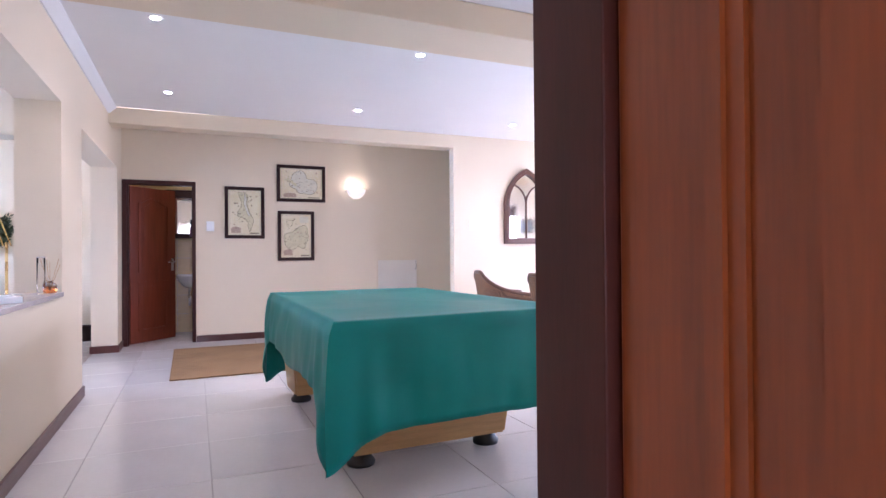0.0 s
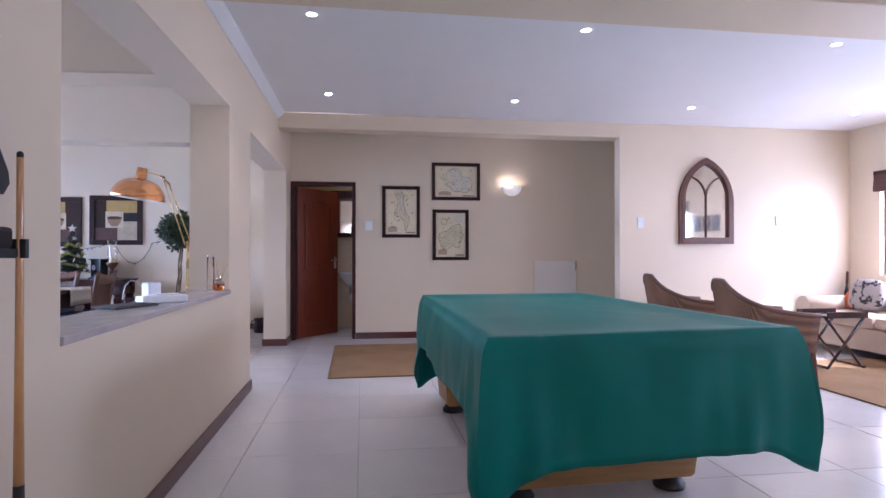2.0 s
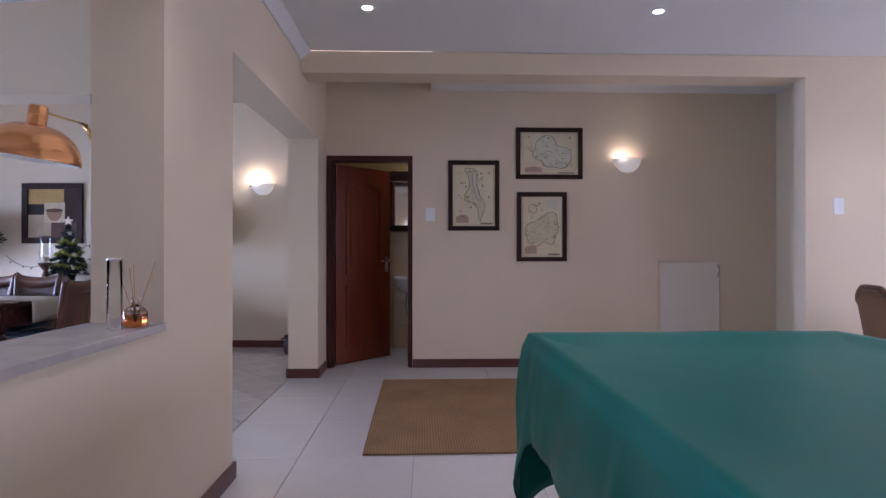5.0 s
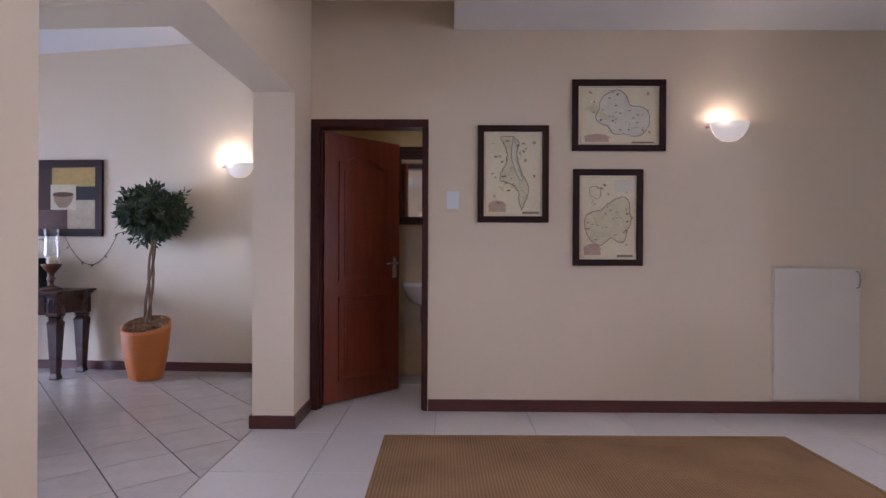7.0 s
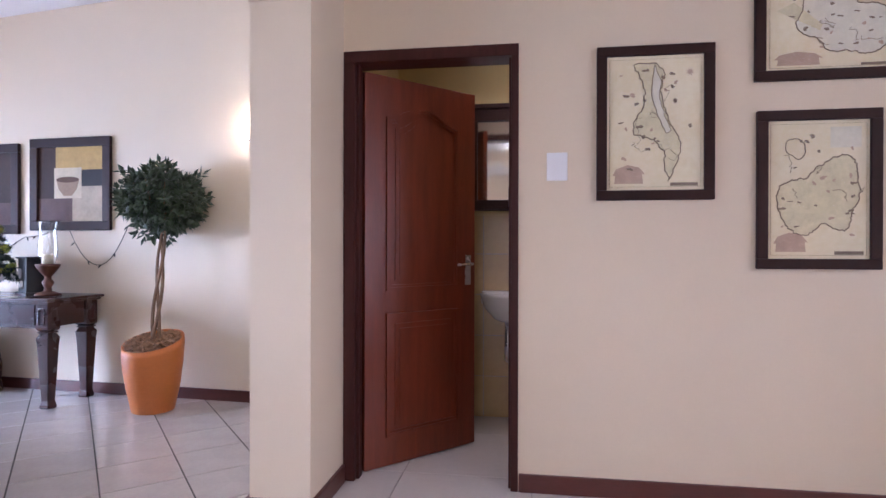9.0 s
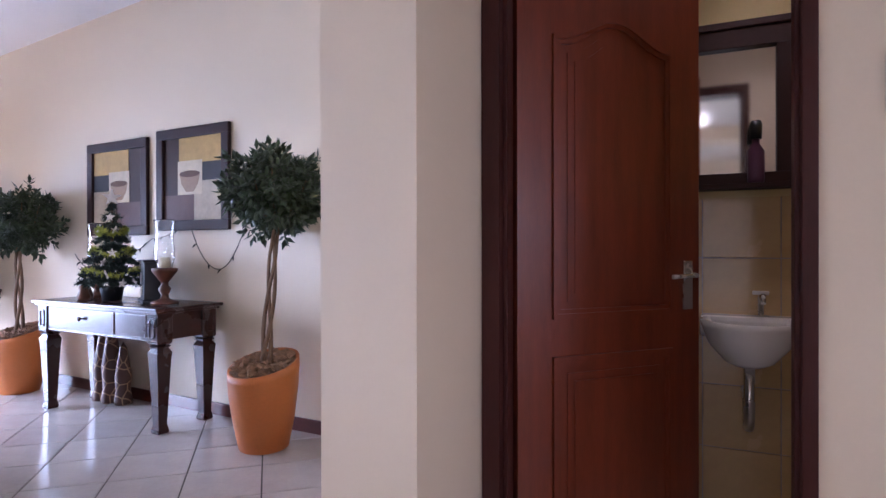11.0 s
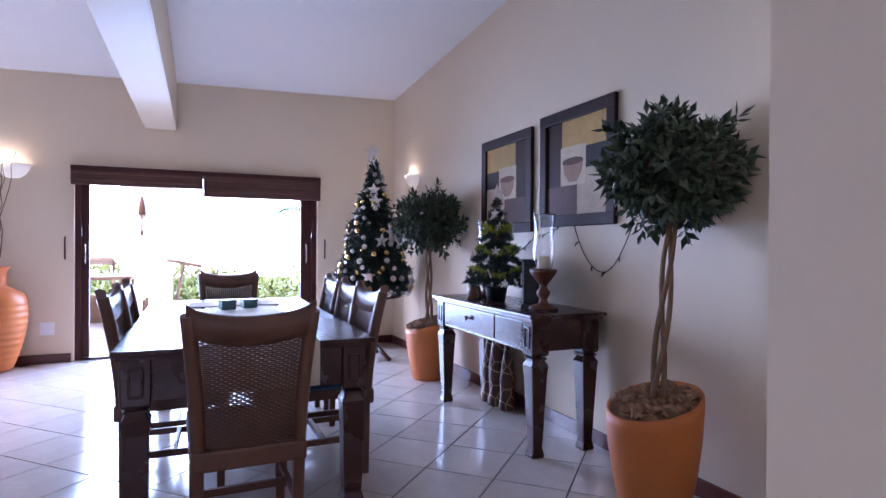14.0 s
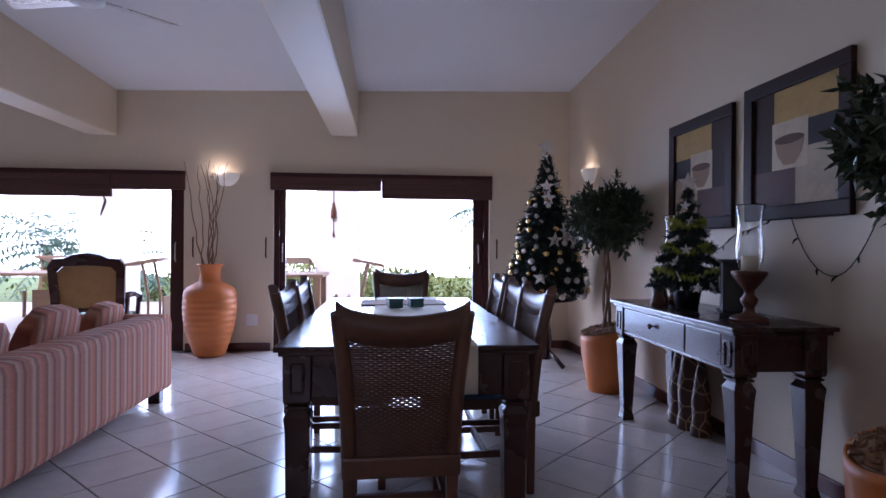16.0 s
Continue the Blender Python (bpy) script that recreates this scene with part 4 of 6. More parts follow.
# ---- armchairs, sofa and tray table in the window corner ----
def wicker_armchair(m):
    """A tub chair that faces +x: a back that curls over and runs down into the arms."""
    ch = thing("wicker_armchair", "brown woven wicker armchair with curved back and sloping arms", "armchair", m, "wicker armchairs")
    def rail(a):
        # a from -1 (one arm's front) over 0 (the back) to 1
        t = abs(a)
        x = -0.33 + 0.70 * (1 - math.cos(t * math.pi / 2)) ** 1.25
        y = math.copysign(0.33 * math.sin(min(t / 0.62, 1) * math.pi / 2), a)
        z = 0.62 + 0.28 * (1 - max(t - 0.12, 0) / 0.88) ** 1.7
        return Vector((x, y, z))
    steps = [i / 16 for i in range(-16, 17)]
    part("top_rail", tube([rail(a) for a in steps], 0.024, 10), RATTAN, ch)
    bm = bmesh.new()
    cols = []
    for a in steps:
        p = rail(a)
        q = Vector((p.x * 0.86 + 0.03, p.y * 0.90, 0.36))
        cols.append([bm.verts.new(q.lerp(p, k / 8) + Vector((0.0, 0, 0))) for k in range(9)])
    for a, b in zip(cols, cols[1:]):
        for k in range(8):
            bm.faces.new((a[k], b[k], b[k + 1], a[k + 1])).smooth = True
    shell = part("woven_back", bm, woven("open_wicker", (0.30, 0.15, 0.07), (0.06, 0.025, 0.012), 30, 30, 0.6, 0.6, "ZY"), ch)
    s = shell.modifiers.new("thickness", "SOLIDIFY")
    s.thickness = 0.014
    part("seat_frame", boxes((-0.30, 0.36, -0.31, 0.31, 0.30, 0.37), bevel=0.02), RATTAN_D, ch)
    part("cushion", boxes((-0.26, 0.35, -0.27, 0.27, 0.37, 0.46), bevel=0.035), RATTAN, ch)
    for x, y in ((-0.26, -0.27), (-0.26, 0.27), (0.33, -0.29), (0.33, 0.29)):
        part("leg", tube([(x * 1.08, y, 0.0), (x, y, 0.32), (x * 1.02, y * 1.05, 0.62 if x > 0 else 0.5)], 0.022, 8), WALNUT, ch)
    return ch


wicker_armchair(pose(3.87, 6.78, 0.002, 0, 0, -10))
wicker_armchair(pose(3.93, 5.60, 0.002, 0, 0, -14))
tt = thing("tray_table", "folding tray table with crossed dark legs", "side table", pose(5.10, 6.05, 0.014) @ Matrix.Diagonal((0.8, 1, 1, 1)))
part("tray", boxes((-0.28, 0.28, -0.2, 0.2, 0.50, 0.52), (-0.28, 0.28, -0.2, -0.185, 0.52, 0.56), (-0.28, 0.28, 0.185, 0.2, 0.52, 0.56), bevel=0.004), DARKWOOD, tt)
for y in (-0.17, 0.17):
    part("cross_leg", tube([(-0.25, y, 0.012), (0.25, y, 0.50)], 0.014, 6), DARKWOOD, tt)
    part("cross_leg", tube([(0.25, y * 0.85, 0.012), (-0.25, y * 0.85, 0.50)], 0.014, 6), DARKWOOD, tt)
for x in (-0.25, 0.25):
    part("foot_rail", tube([(x, -0.18, 0.016), (x, 0.18, 0.016)], 0.014, 6), DARKWOOD, tt)


def sofa(m, length, depth, hgt, fabric, label, arm_r=0.11):
    """Faces -y; the back stands along +y."""
    s = thing("sofa", label, "sofa", m)
    part("base", boxes((-length / 2, length / 2, 0.04, depth - 0.04, 0.09, 0.34), bevel=0.02), fabric, s)
    part("back", boxes((-length / 2, length / 2, depth - 0.24, depth, 0.10, hgt), bevel=0.05), fabric, s)
    for x in (-1, 1):
        part("arm", boxes((x * (length / 2) - 0.10 if x > 0 else -length / 2 - 0.10, x * (length / 2) + 0.10 if x > 0 else -length / 2 + 0.10, 0, depth - 0.01, 0.09, 0.50), bevel=0.03), fabric, s)
        part("arm_roll", tube([(x * length / 2, -0.01, 0.52), (x * length / 2, depth - 0.02, 0.52)], arm_r, 16), fabric, s)
    n = 2 if length < 2.2 else 3
    w = (length - 0.22) / n
    for i in range(n):
        x0 = -length / 2 + 0.11 + i * w
        part("seat_cushion", boxes((x0 + 0.005, x0 + w - 0.005, 0.0, depth - 0.22, 0.34, 0.47), bevel=0.05), fabric, s)
    for x in (-1, 1):
        for y in (0.08, depth - 0.08):
            part("foot", boxes((x * (length / 2 - 0.02) - 0.04, x * (length / 2 - 0.02) + 0.04, y - 0.04, y + 0.04, 0, 0.09), bevel=0.006), DARKWOOD, s)
    return s


sofa(pose(5.74, 6.22, 0.0, 0, 0, -90), 1.9, 0.88, 0.80, CREAMSOFA, "cream upholstered two-seat sofa with rolled arms")


def cushion(m, w, material, label):
    bm = bmesh.new()
    bmesh.ops.create_uvsphere(bm, u_segments=20, v_segments=12, radius=1)
    for v in bm.verts:
        x, y, z = v.co
        k = 1 / max(abs(x) ** 4 + abs(z) ** 4, 0.001) ** 0.25 if abs(x) + abs(z) > 0.05 else 1
        k = min(k, 1.4)
        v.co = Vector((x * k * w / 2 * 0.8, y * 0.075, z * k * w / 2 * 0.8))
    for f in bm.faces:
        f.smooth = True
    ob = new("cushion", mesh("cushion", bm, material))
    ob.matrix_world = m
    return tagged(ob, label, "cushion")


cushion(pose(6.30, 7.00, 0.58, 0, 0, -80) @ pose(0, 0, 0, -14), 0.28, ORANGE, "plain orange cushion leaning on the cream sofa")
cushion(pose(6.20, 6.74, 0.66, 0, 0, -76) @ pose(0, 0, 0, -16), 0.46, PATTERN, "grey cushion with a dark leaf print on the sofa")

um = thing("umbrella", "furled black umbrella leaning in the corner behind the sofa", "umbrella", pose(6.50, 7.385, 0.002, 0, 3, 0))
part("canopy", lathe([(0.008, 0.0), (0.02, 0.12), (0.034, 0.45), (0.026, 0.66), (0.010, 0.74)], 12), BLACK, um)
part("handle", lathe([(0.012, 0.74), (0.016, 0.78), (0.015, 0.90), (0.006, 0.92)], 12), WALNUT, um)

# ---- windows of the billiard room ----
for k, (y0, y1) in enumerate((WA, WB)):
    wn_ = tagged(thing("window_%d" % (k + 1), "brown timber framed window with clear panes", "window", pose(XR + 0.08, y0, 0.88)), kind="structure")
    L, Hh = y1 - y0, 1.2
    part("window_frame", boxes((0, 0.07, 0, L, 0, 0.06), (0, 0.07, 0, L, Hh - 0.06, Hh), (0, 0.07, 0, 0.06, 0.06, Hh - 0.06), (0, 0.07, L - 0.06, L, 0.06, Hh - 0.06), (0.01, 0.06, L / 2 - 0.03, L / 2 + 0.03, 0.06, Hh - 0.06), bevel=0.003), JAMB, wn_)
    for a in (0.06, L / 2 + 0.03):
        g = part("pane", boxes((0.03, 0.036, a, a + L / 2 - 0.09, 0.06, Hh - 0.06)), PANE, wn_)
        g.visible_shadow = False
    bl = thing("roman_blind", "brown fabric roman blind drawn up above the window", "blind", pose(XR - 0.06, y0 - 0.03, 2.0))
    part("headrail", boxes((0, 0.055, 0, L + 0.06, 0.10, 0.15), bevel=0.004), JAMB, bl)
    for j in range(3):
        part("fold", boxes((-0.012 + 0.006 * j, 0.05, 0, L + 0.06, -0.10 + 0.066 * j, -0.025 + 0.066 * j), bevel=0.012), BLIND, bl)
for i in range(3):
    fr = thing("small_picture", "small dark framed picture on the window wall", "picture", pose(XR, 4.08 + 0.28 * i, 1.55, 0, 0, -90), "row of small pictures")
    part("frame", boxes((-0.10, 0.10, -0.02, 0, 0, 0.03), (-0.10, 0.10, -0.02, 0, 0.25, 0.28), (-0.10, -0.07, -0.02, 0, 0.03, 0.25), (0.07, 0.10, -0.02, 0, 0.03, 0.25), bevel=0.003), FRAME, fr)
    part("print", boxes((-0.07, 0.07, -0.008, -0.002, 0.03, 0.25)), mat("grey_print", (0.22, 0.25, 0.27), 0.6, vary=0.2, scale=20), fr)

# ---- washroom fittings ----
cab = thing("washroom_mirror", "dark framed washroom mirror cabinet on the ochre wall", "mirror", pose(0.19, 9.78, 1.39))
part("frame", boxes((-0.24, 0.24, -0.05, 0, 0, 0.07), (-0.24, 0.24, -0.05, 0, 0.60, 0.68), (-0.24, -0.16, -0.05, 0, 0.07, 0.60), (0.16, 0.24, -0.05, 0, 0.07, 0.60), (-0.27, 0.27, -0.06, 0, 0.68, 0.71), bevel=0.004), FRAME, cab)
part("mirror_glass", boxes((-0.16, 0.16, -0.02, -0.012, 0.07, 0.60)), MIRROR, cab)
part("shelf", boxes((-0.24, 0.24, -0.12, -0.05, 0.0, 0.02), bevel=0.002), FRAME, cab)
bt = thing("soap_bottle", "dark lotion bottle on the washroom shelf", "bottle", pose(0.27, 9.69, 1.4105))
part("body", lathe([(0.03, 0), (0.032, 0.02), (0.032, 0.13), (0.014, 0.16), (0.014, 0.18)], 16), mat("plum_bottle", (0.09, 0.03, 0.06), 0.3), bt)
part("cap", lathe([(0.022, 0.18), (0.024, 0.24), (0.018, 0.255)], 14), BLACK, bt)
bs = thing("wash_basin", "white ceramic wall basin with a chrome trap", "basin", pose(0.24, 9.788, 0.62))
part("bowl", lathe([(0.05, 0.05), (0.09, 0.07), (0.15, 0.14), (0.175, 0.21), (0.18, 0.235), (0.16, 0.235), (0.145, 0.2), (0.08, 0.13), (0.0, 0.12)], 28, pose(0, -0.19, 0)), CERAMIC, bs)
part("back_ledge", boxes((-0.18, 0.18, -0.12, 0, 0.15, 0.24), bevel=0.02), CERAMIC, bs)
tp = part("tap", tube([(0.05, -0.07, 0.24), (0.05, -0.07, 0.32), (0.05, -0.16, 0.33), (0.05, -0.17, 0.30)], 0.011, 8), METAL, bs)
part("tap_handle", boxes((0.02, 0.08, -0.085, -0.055, 0.33, 0.345), bevel=0.004), METAL, tp)
part("trap", tube([(0, -0.19, 0.06), (0, -0.19, -0.16), (0, -0.16, -0.2), (0, -0.12, -0.16), (0, -0.11, -0.08), (0, 0, -0.08)], 0.02, 8), METAL, bs)

# ---- dining room ----
def at(x, y, z=0.0, turn=0.0):
    return DIN @ pose(x, y, z, 0, 0, turn)


def add_square_leg(bm, stations, m=None):
    """A square leg lofted through (half width, z)."""
    b = bmesh.new()
    rings = [[b.verts.new((sx * w, sy * w, z)) for sx, sy in ((-1, -1), (1, -1), (1, 1), (-1, 1))] for w, z in stations]
    for a, c in zip(rings, rings[1:]):
        for i in range(4):
            b.faces.new((a[i], a[(i + 1) % 4], c[(i + 1) % 4], c[i]))
    b.faces.new(rings[0][::-1])
    b.faces.new(rings[-1])
    join(bm, b, m)


def square_leg(stations, m=None):
    bm = bmesh.new()
    add_square_leg(bm, stations, m)
    bmesh.ops.bevel(bm, geom=[e for e in bm.edges if abs(e.verts[0].co.z - e.verts[1].co.z) > 1e-4], offset=0.004, segments=1, affect="EDGES")
    return bm


def ring_bead(cx, cz, rx, rz, y, r=0.006, n=20):
    pts = [(cx + rx * max(-1, min(1, 1.35 * math.cos(a))), y, cz + rz * max(-1, min(1, 1.35 * math.sin(a)))) for a in [2 * math.pi * i / n for i in range(n + 1)]]
    return tube(pts, r, 6)


def colonial_table(name, label, category, m, L, Wd, Hh, drawers):
    """Legs with a block, a neck and a tapered foot; origin at the floor under the middle, long side along x."""
    t = thing(name, label, category, m)
    foot = 1.45 if L > 1.5 else 1.15
    part("top", boxes((-L / 2, L / 2, -Wd / 2, Wd / 2, Hh - 0.022, Hh), bevel=0.007), DARKWOOD, t)
    part("top_moulding", boxes((-L / 2 + 0.016, L / 2 - 0.016, -Wd / 2 + 0.016, Wd / 2 - 0.016, Hh - 0.040, Hh - 0.022), bevel=0.006), DARKWOOD, t)
    z1, z0 = Hh - 0.040, Hh - 0.215
    ix, iy = L / 2 - 0.085, Wd / 2 - 0.085
    for sx in (-1, 1):
        for sy in (-1, 1):
            leg = part("leg", square_leg([(0.030 * foot, 0), (0.034 * foot, 0.012), (0.030 * foot, 0.035), (0.026 * foot, 0.055), (0.029 * foot, 0.12), (0.047, z0 - 0.12), (0.052, z0 - 0.065), (0.036, z0 - 0.035), (0.046, z0 - 0.030), (0.046, z0 - 0.022), (0.036, z0 - 0.018), (0.050, z0 - 0.008), (0.053, z0), (0.053, z1)], pose(sx * ix, sy * iy, 0)), DARKWOOD, t)
            part("carved_oval", ring_bead(sx * ix, (z0 + z1) / 2, 0.024, 0.055, sy * (iy + 0.053)), DARKWOOD, leg)
            b = ring_bead(0, (z0 + z1) / 2, 0.024, 0.055, 0)
            bmesh.ops.transform(b, matrix=pose(sx * (ix + 0.053), sy * iy, 0, 0, 0, 90), verts=b.verts)
            part("carved_oval", b, DARKWOOD, leg)
    for sy in (-1, 1):
        part("apron", boxes((-ix + 0.053, ix - 0.053, sy * (iy + 0.02) - 0.012, sy * (iy + 0.02) + 0.012, z0 + 0.01, z1), bevel=0.003), DARKWOOD, t)
        part("apron_lip", boxes((-ix + 0.053, ix - 0.053, sy * (iy + 0.03) - 0.014, sy * (iy + 0.03) + 0.014, z0 + 0.004, z0 + 0.018), bevel=0.004), DARKWOOD, t)
    for sx in (-1, 1):
        part("apron", boxes((sx * (ix + 0.02) - 0.012, sx * (ix + 0.02) + 0.012, -iy + 0.053, iy - 0.053, z0 + 0.01, z1), bevel=0.003), DARKWOOD, t)
    full, x0 = 2 * ix - 0.12, -ix + 0.06
    for i, share in enumerate((0.70, 0.30)[:drawers]):
        w = full * share
        d = part("drawer", boxes((x0 + 0.006, x0 + w - 0.006, -iy - 0.046, -iy - 0.03, z0 + 0.025, z1 - 0.008), bevel=0.004), DARKWOOD, t)
        if i == 0:
            part("knob", lathe([(0.006, 0), (0.006, 0.012), (0.016, 0.02), (0.017, 0.028), (0.008, 0.034)], 14, pose(x0 + w / 2 + 0.03, -iy - 0.044, (z0 + z1) / 2 + 0.02, 90)), WALNUT, d, "small dark drawer knob")
        x0 += w
    return t


console = colonial_table("console_table", "dark mahogany console table with drawers against the wall", "console table", at(-4.125, 9.49), 1.38, 0.50, 0.78, 2)
TX, TY = -4.34, 7.845
dining = colonial_table("dining_table", "long dark mahogany dining table with carved corner blocks", "dining table", at(TX, TY), 2.10, 1.022, 0.74, 0)

# runner
bm = bmesh.new()
prof = [(-1.05, 0.7425), (1.045, 0.7425), (1.062, 0.735), (1.066, 0.70), (1.068, 0.62), (1.066, 0.555)]
for y0, y1 in ((-0.20, 0.235),):
    cols = [[bm.verts.new((x, y0 + (y1 - y0) * j / 12 , z)) for j in range(13)] for x, z in prof]
    for a, b in zip(cols, cols[1:]):
        for j in range(12):
            bm.faces.new((a[j], a[j + 1], b[j + 1], b[j])).smooth = True
run = new("table_runner", mesh("table_runner", bm, RUNNER))
run.matrix_world = at(TX, TY + 0.03)
tagged(run, "cream linen runner hanging over the table end", "table runner")
sd = run.modifiers.new("thickness", "SOLIDIFY")
sd.thickness, sd.offset = 0.003, 1

for x, y, w, hh, nm in ((-4.62, 7.80, 0.085, 0.045, "box"), (-4.68, 7.93, 0.085, 0.040, "box")):
    b = thing("condiment_box", "small teal lidded box on the table runner", "box", at(x, y, 0.7465, 12))
    part("body", boxes((-w / 2, w / 2, -w / 2, w / 2, 0, hh), bevel=0.006), TEAL, b)
    part("lid", boxes((-w / 2 - 0.003, w / 2 + 0.003, -w / 2 - 0.003, w / 2 + 0.003, hh, hh + 0.014), bevel=0.004), TEAL, b)
mat_ = thing("place_mat", "square pale place mat on the table", "place mat", at(-4.95, 7.86, 0.7465))
part("mat", boxes((-0.16, 0.16, -0.28, 0.28, 0, 0.004), bevel=0.001), CREAMSOFA, mat_)


# ---- dining chairs ----
def dining_chair(m):
    """Faces -x, towards the table; the back stands on +x."""
    c = thing("dining_chair", "high-backed woven rattan dining chair with wooden legs", "dining chair", m, "chairs round the table")
    W2 = 0.203
    def back(z):  # x of the back's middle plane
        t = (z - 0.45) / 0.5
        return 0.215 + 0.03 * t + 0.05 * t * t
    zs = [0.355 + 0.55 * i / 10 for i in range(11)]
    for s in (-1, 1):
        part("back_post", tube([(back(z), s * (W2 - 0.03 + 0.035 * (max(z - 0.4, 0) / 0.5) ** 1.5), z) for z in zs], 0.026, 10), RATTAN, c)
    # crest: dips in the middle, ears at the ends
    bm = bmesh.new()
    n = 20
    def crest(f):
        y = (f * 2 - 1) * (W2 + 0.012)
        return y, 0.915 - 0.028 * math.sin(math.pi * f) + 0.022 * (abs(2 * f - 1) ** 8), 0.825 - 0.035 * math.sin(math.pi * f)
    rows = []
    for i in range(n + 1):
        y, zt, zb = crest(i / n)
        bow = 0.02 * math.sin(math.pi * i / n)
        rows.append([bm.verts.new((back(zz) + bow + dx, y, zz)) for zz, dx in ((zb, -0.018), (zt, -0.02), (zt + 0.008, 0.0), (zt, 0.022), (zb, 0.018))])
    for a, b in zip(rows, rows[1:]):
        for k in range(5):
            bm.faces.new((a[k], b[k], b[(k + 1) % 5], a[(k + 1) % 5])).smooth = True
    bm.faces.new(rows[0])
    bm.faces.new(rows[-1][::-1])
    bmesh.ops.recalc_face_normals(bm, faces=bm.faces)
    part("crest_rail", bm, RATTAN, c)
    # open weave of the back
    bm = bmesh.new()
    ny, nz = 24, 55
    def surf(f, z, off):
        half = W2 - 0.045 + 0.035 * (max(z - 0.4, 0) / 0.5) ** 1.5
        return Vector((back(z) + 0.02 * math.sin(math.pi * f) + off, (2 * f - 1) * half, z))
    def strip(pts, wv):
        rows = [(bm.verts.new(p - wv), bm.verts.new(p + wv)) for p in pts]
        for a, b in zip(rows, rows[1:]):
            bm.faces.new((a[0], a[1], b[1], b[0])).smooth = True
    for j in range(ny):
        strip([surf((j + 0.5) / ny, 0.42 + 0.42 * k / 6, 0.0) for k in range(7)], Vector((0, 0.0034, 0)))
    for k in range(nz):
        z = 0.425 + 0.412 * k / (nz - 1)
        strip([surf(j / ny, z, 0.0032 * (1 if (j + k) % 2 else -1)) for j in range(ny + 1)], Vector((0, 0, 0.0034)))
    wv = tagged(part("woven_panel", bm, RATTAN_D, c, "open woven cane panel"), kind="stuff")
    sdf = wv.modifiers.new("thickness", "SOLIDIFY")
    sdf.thickness = 0.002
    part("lower_rail", boxes((0.185, 0.245, -W2 + 0.005, W2 - 0.005, 0.350, 0.425), bevel=0.012), RATTAN, c)
    part("seat_frame", boxes((-0.24, 0.18, -W2, W2, 0.39, 0.44), bevel=0.012), RATTAN_D, c)
    bm = bmesh.new()
    for j in range(18):
        y = -W2 + 0.012 + j * (2 * W2 - 0.024) / 17
        add_tube(bm, [(-0.245, y, 0.43), (-0.2, y, 0.452), (0.0, y, 0.448), (0.17, y, 0.452)], 0.0125, 6)
    tagged(part("seat", bm, SEAT_REFLECT, c, "dark corded seat with blue window reflections put into its colour"), "dark corded seat with blue window reflections put into its colour", kind="stuff")
    for sx, sy in ((-1, -1), (-1, 1), (1, -1), (1, 1)):
        part("leg", square_leg([(0.017, 0), (0.021, 0.40)], pose(-0.20 if sx < 0 else 0.205, sy * (W2 - 0.03), 0)), WALNUT, c)
    for sy in (-1, 1):
        part("stretcher", boxes((-0.2, 0.205, sy * (W2 - 0.03) - 0.010, sy * (W2 - 0.03) + 0.010, 0.17, 0.20), bevel=0.003), WALNUT, c)
    part("stretcher", boxes((-0.01, 0.01, -W2 + 0.03, W2 - 0.03, 0.17, 0.20), bevel=0.003), WALNUT, c)
    return c


ch0 = dining_chair(at(-3.235, 7.805, 0.0035, 2))
for x, y, a in ((-3.82, 8.20, 92), (-4.28, 8.21, 90), (-4.74, 8.20, 89), (-3.93, 7.545, -92), (-4.40, 7.545, -90), (-5.52, 7.86, 180)):
    copy_thing(ch0, at(x, y, 0.0035, a))


# ---- potted trees ----
def leaf_mesh(bm, p, d, up, L, w):
    s = d.cross(up).normalized()
    n = s.cross(d).normalized()
    a, t = p, p + d * L - n * L * 0.12
    m1 = p + d * L * 0.45
    v = [bm.verts.new(q) for q in (a, m1 + s * w - n * w * 0.25, t, m1 - s * w - n * w * 0.25, m1 + n * w * 0.15)]
    for i in range(4):
        bm.faces.new((v[i], v[(i + 1) % 4], v[4]))


